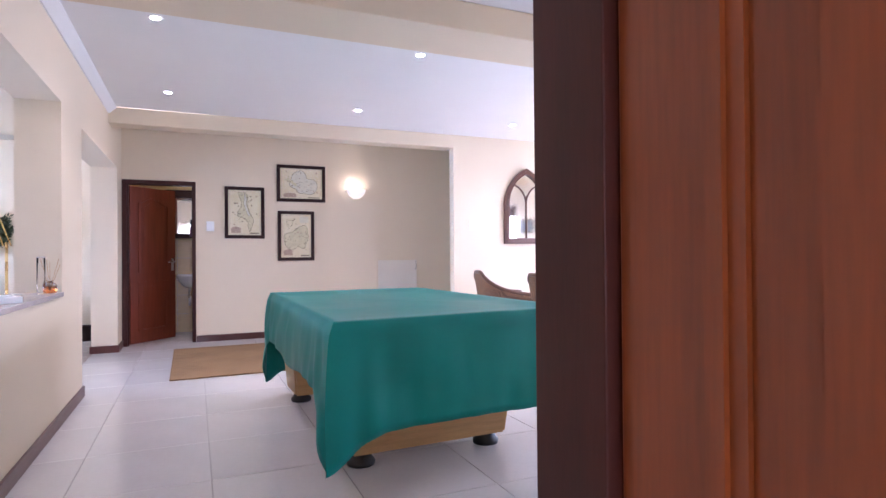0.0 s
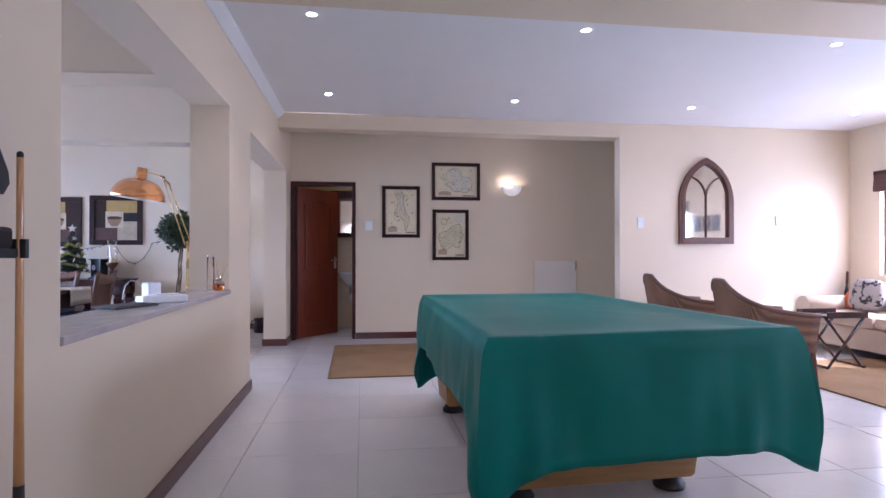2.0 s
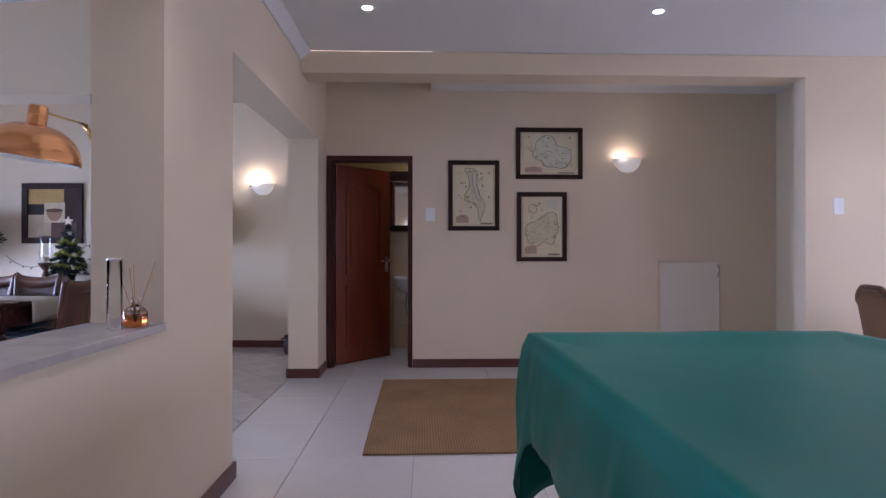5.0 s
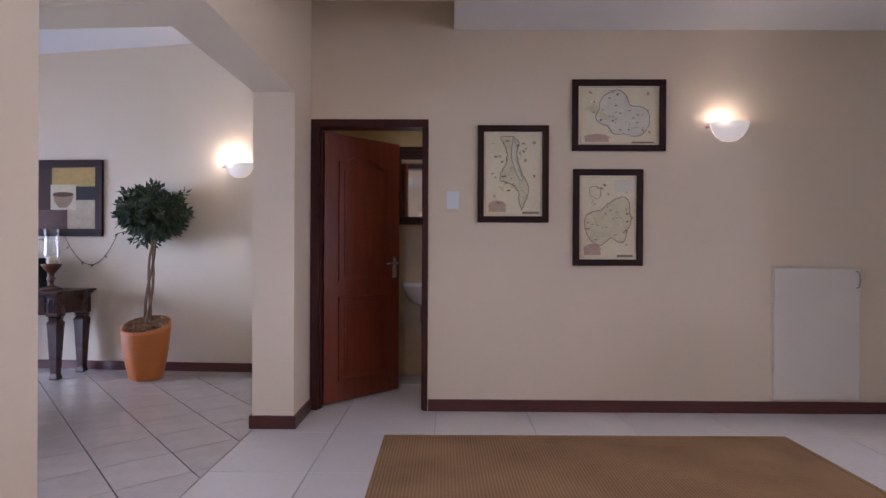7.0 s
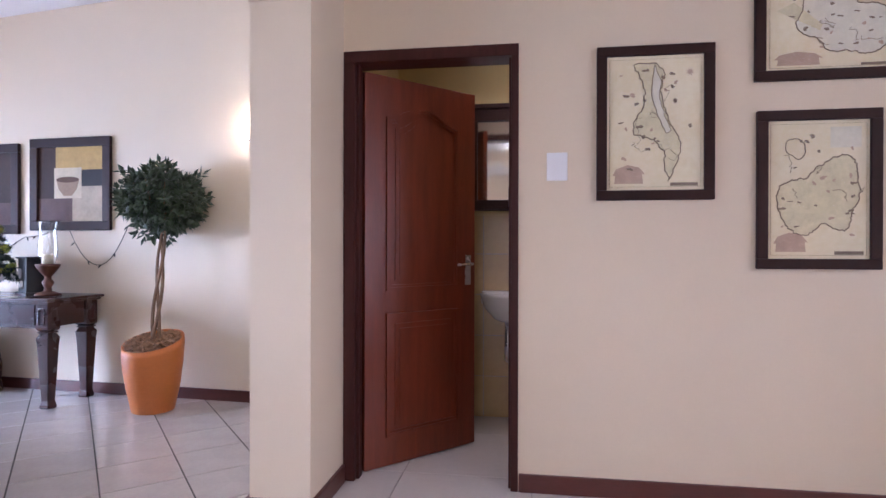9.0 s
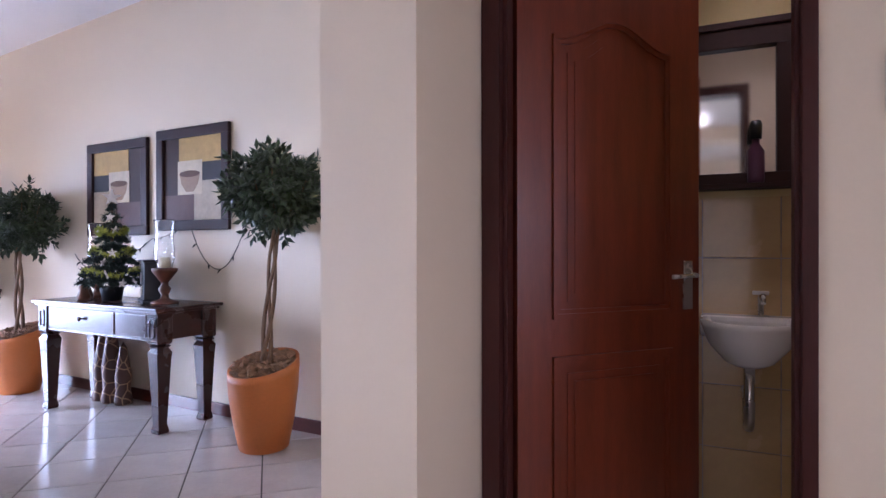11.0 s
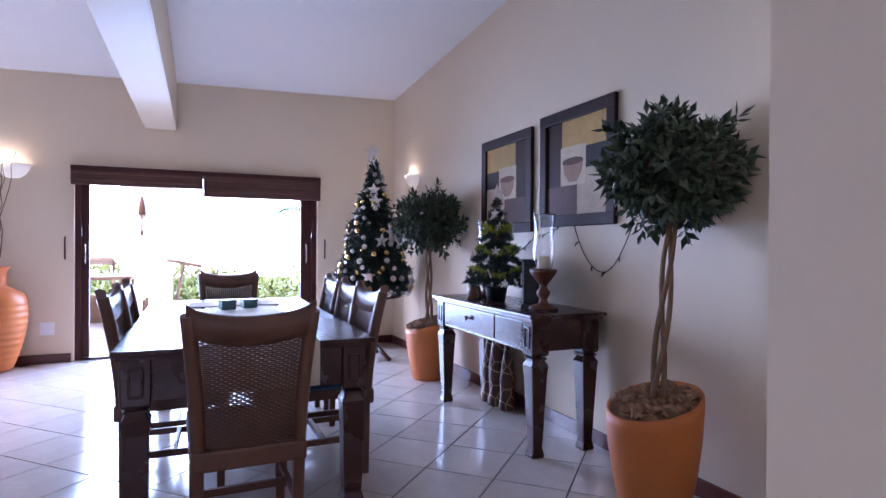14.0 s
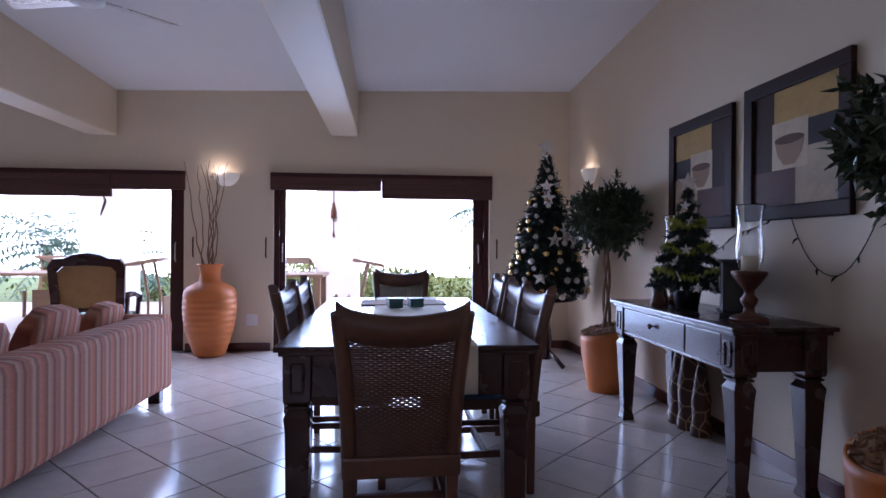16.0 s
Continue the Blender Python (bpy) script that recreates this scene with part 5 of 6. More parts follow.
def bay_tree(m, seed, H, cr, crown_z, lean, leany, label):
    rnd = random.Random(seed)
    t = thing("potted_tree", label, "potted plant", m, "bay trees in orange pots")
    # pot with a slanted rim
    n = 40
    bm = bmesh.new()
    rings = []
    for r, z in ((0.128, 0.0), (0.138, 0.008), (0.170, 0.16), (0.192, 0.32), (0.200, 0.44), (0.198, 0.49), (0.186, 0.487), (0.182, 0.42)):
        ring = []
        for i in range(n):
            a = 2 * math.pi * i / n
            tilt = 0.055 * math.sin(a) * max(0, (z - 0.15) / 0.35)
            ring.append(bm.verts.new((r * math.cos(a), r * math.sin(a), z + tilt)))
        rings.append(ring)
    for a, b in zip(rings, rings[1:]):
        for i in range(n):
            bm.faces.new((a[i], a[(i + 1) % n], b[(i + 1) % n], b[i])).smooth = True
    bm.faces.new(rings[0][::-1])
    pot = part("pot", bm, TERRA, t, "matt orange pot with a slanted rim")
    bm = bmesh.new()
    for i in range(260):
        r, a = 0.172 * math.sqrt(rnd.random()), rnd.uniform(0, 6.283)
        x, y = r * math.cos(a), r * math.sin(a)
        z = 0.484 + 0.055 * y / 0.2 * 0.85 + rnd.uniform(-0.006, 0.016)
        add_box(bm, -0.02, 0.02, -0.010, 0.010, -0.005, 0.005, 0.0, pose(x, y, z, rnd.uniform(-45, 45), rnd.uniform(-45, 45), rnd.uniform(0, 180)) @ Matrix.Scale(rnd.uniform(0.6, 1.2), 4))
    b = bmesh.new()
    bmesh.ops.create_circle(b, cap_ends=True, segments=24, radius=0.183)
    join(bm, b, pose(0, 0, 0.474, 13, 0, 0))
    part("bark_mulch", bm, CHIPS, t, "loose brown bark chips")
    top = Vector((lean, leany, crown_z - cr * 0.55))
    for s in range(3):
        ph = s * 2.094
        pts = []
        for i in range(15):
            f = i / 14
            tw = ph + f * 5.2
            rr = 0.027 * (1 - 0.3 * f) * (1.0 if f < 0.8 else 1 - 0.2 * f)
            pts.append(Vector((top.x * f, top.y * f, 0.40 + (top.z - 0.40) * f)) + Vector((rr * math.cos(tw), rr * math.sin(tw), 0)))
        end = top + Vector((0.12 * math.cos(ph), 0.12 * math.sin(ph), cr * 0.45))
        pts += [top.lerp(end, 0.5) + Vector((0, 0, 0.02)), end]
        part("stem", tube(pts, 0.011, 7, [0.0135 - 0.004 * min(i / 14, 1) for i in range(len(pts))]), BARK, t)
    bm = bmesh.new()
    c = Vector((lean, leany, crown_z))
    cnt = 0
    sprays = 300
    for i in range(sprays):
        z = 1 - 2 * (i + 0.5) / sprays
        a = i * 2.39996 + rnd.uniform(-0.3, 0.3)
        d = Vector((math.sqrt(1 - z * z) * math.cos(a), math.sqrt(1 - z * z) * math.sin(a), z))
        bump = 0.86 + 0.34 * noise.noise(d * 2.4 + Vector((seed, 0, 0))) + rnd.uniform(-0.12, 0.08)
        base = c + Vector((d.x * cr, d.y * cr, d.z * cr * 0.86)) * (0.97 * bump * rnd.uniform(0.66, 1.0))
        shoot = (d + Vector((rnd.uniform(-1, 1), rnd.uniform(-1, 1), rnd.uniform(-0.6, 0.9))) * 0.55).normalized()
        turn = rnd.uniform(0, 6.28)
        for k in range(8):
            # leaves set round a short shoot, folding back towards its foot
            u = shoot.orthogonal().normalized()
            w = shoot.cross(u)
            ang = turn + k * 2.4
            e = (shoot * (0.35 + 0.11 * k) + (u * math.cos(ang) + w * math.sin(ang)) * (1.0 - 0.06 * k)).normalized()
            leaf_mesh(bm, base + shoot * (0.009 * k - 0.03), e, shoot + Vector((rnd.uniform(-0.5, 0.5), rnd.uniform(-0.5, 0.5), 0.5)), rnd.uniform(0.045, 0.078), rnd.uniform(0.013, 0.019))
    for i in range(200):
        d = Vector((rnd.gauss(0, 1), rnd.gauss(0, 1), rnd.gauss(0, 1))).normalized() * cr * rnd.uniform(0.2, 0.65)
        e = Vector((rnd.gauss(0, 1), rnd.gauss(0, 1), rnd.gauss(0, 1))).normalized()
        leaf_mesh(bm, c + d, e, Vector((0, 0.3, 1)), 0.09, 0.02)
    for i in range(9):
        a = i * 2.4 + seed
        d = Vector((math.cos(a), math.sin(a), 0.5 + 0.12 * (i % 4))).normalized()
        part("branch", tube([top + Vector((0, 0, 0.02)), top + d * cr * 0.35, top + d * cr * 0.62 + Vector((0, 0, cr * 0.18)), top + d * cr * 0.8 + Vector((0, 0, cr * 0.45))], 0.005, 5, [0.008, 0.006, 0.005, 0.003]), BARK, t)
    part("crown", bm, LEAF, t, "dense round crown of glossy green leaves")
    return t


bay_tree(at(-2.76, 9.44), 3, 1.7, 0.33, 1.475, 0.03, 0.065, "round bay tree in an orange pot beside the console")
bay_tree(at(-5.455, 9.47), 8, 1.7, 0.335, 1.36, -0.01, 0.0, "round bay tree in an orange pot near the corner")


# ---- bowl pictures ----
def bowl_picture(x0, x1, z0, z1, flip):
    w, h = x1 - x0, z1 - z0
    p = thing("bowl_painting", "painting of a bowl in ochre and brown, dark frame", "picture", at((x0 + x1) / 2, WC, z0), "pair of bowl paintings")
    fw = 0.072
    part("frame", boxes((-w / 2, w / 2, -0.03, -0.001, 0, fw), (-w / 2, w / 2, -0.03, -0.001, h - fw, h), (-w / 2, -w / 2 + fw, -0.03, -0.001, fw, h - fw), (w / 2 - fw, w / 2, -0.03, -0.001, fw, h - fw), bevel=0.006), FRAME, p)
    sheet = part("canvas", boxes((-w / 2 + fw, w / 2 - fw, -0.012, -0.003, fw, h - fw)), PAINT["umber"], p)
    iw, ih = w - 2 * fw, h - 2 * fw
    s = -1 if flip else 1
    def block(name, a, b, c, d, colour, y):
        xa, xb = sorted((s * (a - 0.5) * iw, s * (b - 0.5) * iw))
        part(name, boxes((xa, xb, y, y + 0.0012, fw + c * ih, fw + d * ih)), PAINT[colour], sheet)
    block("colour_block", 0.27, 1.0, 0.69, 1.0, "ochre", -0.0135)
    block("colour_block", 0.53, 1.0, 0.0, 0.47, "sand", -0.0135)
    block("colour_block", 0.0, 0.53, 0.0, 0.31, "taupe", -0.0136)
    block("colour_block", 0.66, 1.0, 0.47, 0.69, "dark", -0.0137)
    block("pale_square", 0.25, 0.67, 0.31, 0.72, "cream", -0.0150)
    bx = -s * 0.04 * iw
    r = 0.175 * iw
    cz = fw + 0.56 * ih
    part("painted_bowl", prism([(bx - r, cz), (bx - 0.8 * r, cz - 0.7 * r), (bx - 0.35 * r, cz - 1.2 * r), (bx + 0.35 * r, cz - 1.2 * r), (bx + 0.8 * r, cz - 0.7 * r), (bx + r, cz)], 0.0012, pose(0, -0.0165, 0)), PAINT["clay"], sheet)
    part("painted_rim", prism([(bx + r * math.cos(a), cz + 0.22 * r * math.sin(a)) for a in [2 * math.pi * i / 20 for i in range(20)]], 0.001, pose(0, -0.0178, 0)), PAINT["brown"], sheet)



PAINT = {k: matt(mat("painted_" + k, c, 0.55, vary=0.14, scale=9, fine=40, bump=0.1), 0.15) for k, c in {
    "umber": (0.050, 0.026, 0.018), "ochre": (0.52, 0.34, 0.12), "sand": (0.52, 0.42, 0.30), "taupe": (0.13, 0.072, 0.06),
    "dark": (0.035, 0.03, 0.03), "cream": (0.64, 0.53, 0.37), "clay": (0.34, 0.22, 0.14), "brown": (0.12, 0.06, 0.035)}.items()}
bowl_picture(-4.995, -4.245, 1.245, 1.975, True)
bowl_picture(-4.135, -3.385, 1.272, 2.003, False)
sconce(at(-2.05, WC, 1.93), 5.0, "lit frosted glass wall lamp above the skirting wall")
sconce(at(-6.62, WC, 1.87), 1.7, "lit frosted glass wall lamp near the corner")
sconce(DIN @ pose(UW, 6.03, 1.86, 0, 0, 90), 2.6, "lit frosted glass wall lamp between the glass doors")

# ---- things on the console ----
CZ = 0.7815
def candle_lamp(x, y):
    c = thing("hurricane_candle_holder", "turned wooden candle holder with a clear glass chimney", "candle holder", at(x, y, CZ), "hurricane candle holders")
    part("stand", lathe([(0.085, 0), (0.085, 0.012), (0.06, 0.022), (0.028, 0.035), (0.022, 0.06), (0.034, 0.08), (0.040, 0.10), (0.024, 0.12), (0.022, 0.14), (0.034, 0.155), (0.06, 0.19), (0.078, 0.215), (0.08, 0.232), (0.06, 0.235)], 28), WALNUT, c)
    part("candle", lathe([(0.036, 0.236), (0.036, 0.305), (0.012, 0.308)], 20), WAX, c)
    g = part("chimney", lathe([(0.046, 0.237), (0.060, 0.29), (0.064, 0.34), (0.055, 0.42), (0.055, 0.49), (0.066, 0.545), (0.068, 0.55), (0.064, 0.545), (0.053, 0.49), (0.053, 0.42), (0.062, 0.34), (0.058, 0.29), (0.044, 0.237)], 32, cap=False), PANE, c)
    g.visible_shadow = False


candle_lamp(-3.685, 9.48)
candle_lamp(-4.56, 9.56)
ck = thing("mantel_clock", "black mantel clock with a round glazed dial", "clock", at(-3.885, 9.53, CZ, -28))
part("case", boxes((-0.10, 0.10, -0.06, 0.06, 0.02, 0.27), bevel=0.006), BLACK, ck)
part("plinth", boxes((-0.14, 0.14, -0.075, 0.075, 0, 0.02), bevel=0.005), BLACK, ck)
part("cornice", boxes((-0.135, 0.135, -0.07, 0.07, 0.27, 0.285), bevel=0.004), BLACK, ck)
part("dial", lathe([(0.0, 0), (0.034, 0), (0.04, 0.006)], 28, pose(-0.03, -0.061, 0.16, 90)), SILVER, ck, "pale round clock dial")
part("window", boxes((-0.08, 0.04, -0.064, -0.06, 0.05, 0.12)), PANE, ck)


def fir(m, H, R, z0, tiers, seed, label, pot=True):
    """A small artificial fir: a trunk and boughs of many short needles in drooping tiers."""
    rnd = random.Random(seed)
    t = thing("christmas_tree", label, "christmas tree", m)
    part("trunk", tube([(0, 0, z0 - 0.06), (0, 0, z0 + H)], 0.012, 8, [0.016, 0.006]), BARK, t)
    bm = bmesh.new()
    def needle(p, d, L):
        s = d.cross(Vector((rnd.uniform(-1, 1), rnd.uniform(-1, 1), rnd.uniform(-1, 1)))).normalized() * L * 0.12
        v = [bm.verts.new(q) for q in (p - s, p + s, p + d * L)]
        bm.faces.new(v)
    tips = []
    scale = R / 0.4
    for i in range(tiers):
        f = i / (tiers - 1)
        r = R * (1 - f) ** 0.85 + 0.02
        z = z0 + H * (0.04 + 0.9 * f)
        nb = max(5, int(15 * (1 - f) + 4))
        for k in range(nb):
            a = 2 * math.pi * (k + rnd.random() * 0.6) / nb + i
            rr = r * rnd.uniform(0.82, 1.08)
            q = Vector((rr * math.cos(a), rr * math.sin(a), z - 0.18 * rr + rnd.uniform(-0.02, 0.02)))
            p0 = Vector((0, 0, z + 0.03))
            tips.append(q)
            steps = max(4, int(rr / (0.018 * max(scale, 0.55))))
            for s_ in range(steps):
                c = p0.lerp(q, (s_ + 0.5) / steps)
                for _ in range(12):
                    d = ((q - p0).normalized() * 0.6 + Vector((rnd.gauss(0, 1), rnd.gauss(0, 1), rnd.gauss(0, 1))).normalized()).normalized()
                    needle(c, d, rnd.uniform(0.045, 0.075) * max(scale, 0.6))
    part("foliage", bm, NEEDLE, t, "dark green artificial fir boughs")
    return t, tips, rnd


def star(r, y=0.01):
    return prism([((r if i % 2 == 0 else r * 0.42) * math.sin(math.pi * i / 5), (r if i % 2 == 0 else r * 0.42) * math.cos(math.pi * i / 5)) for i in range(10)], y)


def star_mesh(r, m):
    b = star(r)
    bmesh.ops.transform(b, matrix=m, verts=b.verts)
    return b


small, tips, rnd = fir(at(-4.22, 9.46, CZ), 0.55, 0.185, 0.13, 8, 5, "small decorated artificial christmas tree standing on the console")
part("pot", lathe([(0.06, 0), (0.075, 0.09), (0.078, 0.10), (0.06, 0.10), (0.0, 0.095)], 20), BLACK, small)
part("star", star_mesh(0.06, pose(0, 0, 0.72, 0, 0, 50)), SILVER, small, "silver tree star")
for j, (zf, rf) in enumerate(((0.20, 0.165), (0.34, 0.125), (0.48, 0.085))):
    bm = bmesh.new()
    for i in range(420):
        a = 2 * math.pi * i / 420
        p = Vector((rf * math.cos(a), rf * math.sin(a), zf + 0.02 * math.sin(3 * a)))
        d = Vector((rnd.gauss(0, 1), rnd.gauss(0, 1), rnd.gauss(0, 1))).normalized()
        s = d.orthogonal() * 0.0045
        bm.faces.new([bm.verts.new(q) for q in (p - s, p + s, p + d * 0.034)])
    part("tinsel", bm, TINSEL, small, "gold-green tinsel garland")
for i, q in enumerate(tips[::6]):
    part("flower", star_mesh(0.032, Matrix.Translation(q) @ pose(0, 0, 0, 20, 0, i * 67)), SILVER, small)

big, tips, rnd = fir(at(-6.46, 9.26), 1.32, 0.40, 0.72, 19, 11, "tall decorated artificial christmas tree in the corner")
part("stand_pole", tube([(0, 0, 0.655), (0, 0, 0.80)], 0.02, 8), BLACK, big)
part("star", star_mesh(0.095, pose(0, -0.01, 2.09, 0, 0, 62)), SILVER, big, "glittering silver tree star")
bm = bmesh.new()
bmesh.ops.create_uvsphere(bm, u_segments=10, v_segments=7, radius=0.027)
for f in bm.faces:
    f.smooth = True
ball_g, ball_p = mesh("bauble", bm.copy(), GOLD), mesh("bauble", bm, PEARL)
for i, q in enumerate(tips):
    if rnd.random() < 0.62:
        b = new("bauble", ball_g if rnd.random() < 0.4 else ball_p)
        b.parent = big
        b.matrix_basis = Matrix.Translation(q * 1.0 + Vector((0, 0, -0.035))) @ Matrix.Scale(rnd.uniform(0.8, 1.2), 4)
for i, q in enumerate(tips[3::11]):
    part("poinsettia", star_mesh(0.075, Matrix.Translation(q * 1.02) @ pose(0, 0, 0, rnd.uniform(-30, 30), 0, 90 + math.degrees(math.atan2(q.y, q.x)))), SILVER, big, "silver glitter poinsettia")
st = thing("pedestal_table", "round dark wooden pedestal table under the tall tree", "side table", at(-6.46, 9.26))
part("top", lathe([(0.27, 0.62), (0.29, 0.63), (0.29, 0.645), (0.27, 0.655)], 32), DARKWOOD, st)
part("column", lathe([(0.06, 0.06), (0.045, 0.12), (0.06, 0.25), (0.04, 0.42), (0.07, 0.58), (0.12, 0.62)], 20), DARKWOOD, st)
for i in range(3):
    a = 2 * math.pi * i / 3 + 0.4
    part("foot", tube([(0.04 * math.cos(a), 0.04 * math.sin(a), 0.14), (0.16 * math.cos(a), 0.16 * math.sin(a), 0.08), (0.26 * math.cos(a), 0.26 * math.sin(a), 0.022)], 0.022, 8), DARKWOOD, st)
fg = new("carved_figurine", mesh("carved_figurine", lathe([(0.04, 0), (0.045, 0.02), (0.03, 0.06), (0.034, 0.09), (0.02, 0.12), (0.016, 0.14), (0.008, 0.165)], 14), FIGURE))
fg.matrix_world = at(-4.45, 9.40, CZ)
tagged(fg, "small carved wooden figurine on the console", "figurine")
fg2 = new("carved_figurine", mesh("carved_figurine", lathe([(0.03, 0), (0.034, 0.03), (0.022, 0.06), (0.02, 0.075), (0.006, 0.09)], 12), RATTAN_D))
fg2.matrix_world = at(-4.50, 9.46, CZ)
tagged(fg2, "tiny dark carved figurine on the console", "figurine")
for x, hgt, r in ((-4.62, 0.52, 0.055), (-4.50, 0.60, 0.06), (-4.36, 0.46, 0.05)):
    g = new("giraffe_carving", mesh("giraffe_carving", lathe([(r * 1.2, 0), (r * 1.25, 0.03), (r, 0.1), (r * 1.15, hgt * 0.45), (r * 0.8, hgt * 0.7), (r * 0.5, hgt * 0.9), (0.0, hgt)], 16), GIRAFFE))
    g.matrix_world = at(x, 9.63)
    tagged(g, "spotted wooden giraffe carving standing under the console", "carving", "giraffe carvings")

# string of fairy lights along the wall
fl = thing("light_string", "dark cable of tiny fairy lights looped on the wall", "fairy lights", at(0, WC))
pts = []
for (x0, z0), (x1, z1), sag in (((-5.2, 1.10), (-4.62, 1.06), 0.12), ((-4.62, 1.06), (-4.2, 1.22), 0.02), ((-4.2, 1.22), (-3.80, 1.34), 0.03), ((-3.80, 1.34), (-3.24, 1.30), 0.32), ((-3.24, 1.30), (-3.0, 1.36), 0.0)):
    for i in range(14):
        f = i / 14
        pts.append((x0 + (x1 - x0) * f, -0.008 - 0.004 * math.sin(9 * f), z0 + (z1 - z0) * f - sag * 4 * f * (1 - f)))
part("cable", tube(pts, 0.0028, 5), BLACK, fl)
for i in range(2, len(pts), 3):
    x, y, z = pts[i]
    s = 1 if i % 2 else -1
    part("bulb", tube([(x, y, z), (x + 0.012 * s, y - 0.012, z - 0.012), (x + 0.02 * s, y - 0.016, z - 0.03)], 0.005, 5, [0.003, 0.006, 0.002]), BLACK, fl)

# ---- jar by the end of the partition ----
jar = thing("clay_jar", "dark glazed clay jar with ribs standing on the tiles", "jar", pose(-1.05, 9.42, 0.004))
part("body", lathe([(0.075, 0), (0.085, 0.01), (0.10, 0.07), (0.088, 0.14), (0.070, 0.17), (0.088, 0.19), (0.09, 0.205), (0.072, 0.20), (0.066, 0.17), (0.0, 0.16)], 24), FRAME, jar)
for sx in (-1, 1):
    part("lug", tube([(sx * 0.07, 0, 0.175), (sx * 0.115, 0, 0.165), (sx * 0.115, 0, 0.13), (sx * 0.09, 0, 0.12)], 0.009, 6), FRAME, jar)

# ---- urn with twigs ----
urn = thing("floor_urn", "tall ribbed orange clay urn holding dry twigs", "urn", at(-7.10, 5.945))
pr = []
for i in range(60):
    z = 0.62 * i / 59
    r = 0.145 + 0.115 * math.sin(math.pi * min(z / 0.62, 1) * 0.62) - (0.02 if z < 0.02 else 0)
    r *= 1 + 0.012 * math.sin(z * 105)
    pr.append((r, z))
pr += [(0.25, 0.65), (0.22, 0.70), (0.15, 0.735), (0.105, 0.76), (0.098, 0.84), (0.105, 0.90), (0.13, 0.925), (0.128, 0.935), (0.09, 0.925), (0.085, 0.80), (0.0, 0.78)]
part("body", lathe(pr, 36), TERRA, urn, "ribbed orange clay body")
rnd = random.Random(4)
for i in range(9):
    a, r = rnd.uniform(0, 6.28), 0.05
    p = [Vector((r * math.cos(a), r * math.sin(a), 0.80))]
    d = Vector((rnd.uniform(-0.12, 0.12), rnd.uniform(-0.14, 0.14), 1))
    for k in range(10):
        p.append(p[-1] + d * 0.115 + Vector((rnd.uniform(-0.03, 0.03), rnd.uniform(-0.03, 0.03), 0)))
    p = [Vector((max(q.x, -0.2), q.y, q.z)) for q in p]
    part("twig", tube(p, 0.006, 5, [0.008 - 0.0006 * k for k in range(11)]), BARK, urn)
plate("wall_socket", DIN @ pose(UW, 6.30, 0.33, 0, 0, 90), 0.12, 0.12, "white plastic wall socket between the glass doors", 2)

# ---- striped sofa and living room chair ----
ssofa = sofa(at(-4.42, 5.355), 1.86, 0.84, 0.62, STRIPE, "red and cream striped sofa seen from behind")
for x, w in ((-5.12, 0.52), (-4.50, 0.62), (-3.86, 0.62)):
    cushion(at(x, 5.83, 0.525, 0) @ pose(0, 0, 0, -16), w, STRIPE, "striped loose back cushion on the sofa")
ac = thing("cane_armchair", "dark carved armchair with cane back panel", "armchair", at(-6.45, 5.20, 0.0035, -78) @ Matrix.Diagonal((0.80, 0.95, 1.03, 1)))
n = 16
crest = [(-0.33, 0.55), (0.33, 0.55), (0.35, 0.92), (0.30, 0.985), (0.2, 0.99), (0.12, 1.02), (0.0, 1.035), (-0.12, 1.02), (-0.2, 0.99), (-0.30, 0.985), (-0.35, 0.92)]
inner = [(-0.25, 0.58), (0.25, 0.58), (0.27, 0.88), (0.22, 0.92), (0.16, 0.925), (0.1, 0.93), (0.0, 0.935), (-0.1, 0.93), (-0.16, 0.925), (-0.22, 0.92), (-0.27, 0.88)]
part("back_frame", band(crest, inner, 0.05, pose(0, 0.30, 0, -10)), DARKWOOD, ac)
part("cane_panel", prism(inner, 0.01, pose(0, 0.272, 0, -10)), CANE, ac, "woven cane back panel")
part("seat", boxes((-0.30, 0.30, -0.30, 0.24, 0.38, 0.48), bevel=0.03), mat("green_seat", (0.04, 0.09, 0.04), 0.8), ac)
for sx in (-1, 1):
    part("arm", tube([(sx * 0.31, 0.22, 0.66), (sx * 0.33, 0.0, 0.66), (sx * 0.33, -0.26, 0.63), (sx * 0.33, -0.30, 0.58)], 0.026, 8), DARKWOOD, ac)
    for y in (-0.27, 0.22):
        part("leg", tube([(sx * 0.29, y, 0.0), (sx * 0.30, y, 0.40), (sx * 0.32, y, 0.64)], 0.026, 8), DARKWOOD, ac)

# ---- arched copper lamp behind the ledge ----
fl_ = thing("floor_lamp", "copper dome floor lamp on a hinged slender arm", "floor lamp", pose(-1.02, 5.86, 0.0))
part("base", lathe([(0.15, 0), (0.15, 0.012), (0.03, 0.03), (0.012, 0.035)], 32), BRASS, fl_)
part("stand", tube([(0, 0, 0.03), (0, 0, 1.25)], 0.011, 8), BRASS, fl_)
E1 = Vector((-0.14, -0.125, 1.76))
for o in (-0.02, 0.03):
    part("arm_rod", tube([(o, 0.0, 1.22), (E1.x + o, E1.y + 0.02, E1.z - (0.06 if o > 0 else 0.0))], 0.006, 6), BRASS, fl_)
part("elbow", tube([E1 + Vector((-0.02, 0, 0.0)), E1 + Vector((0.035, 0.02, -0.06))], 0.010, 6), BRASS, fl_)
part("top_rod", tube([E1, (-0.245, -0.30, 1.785)], 0.006, 6), BRASS, fl_)
shade_m = pose(-0.27, -0.32, 1.565, 0, 8, 0)
shp = []
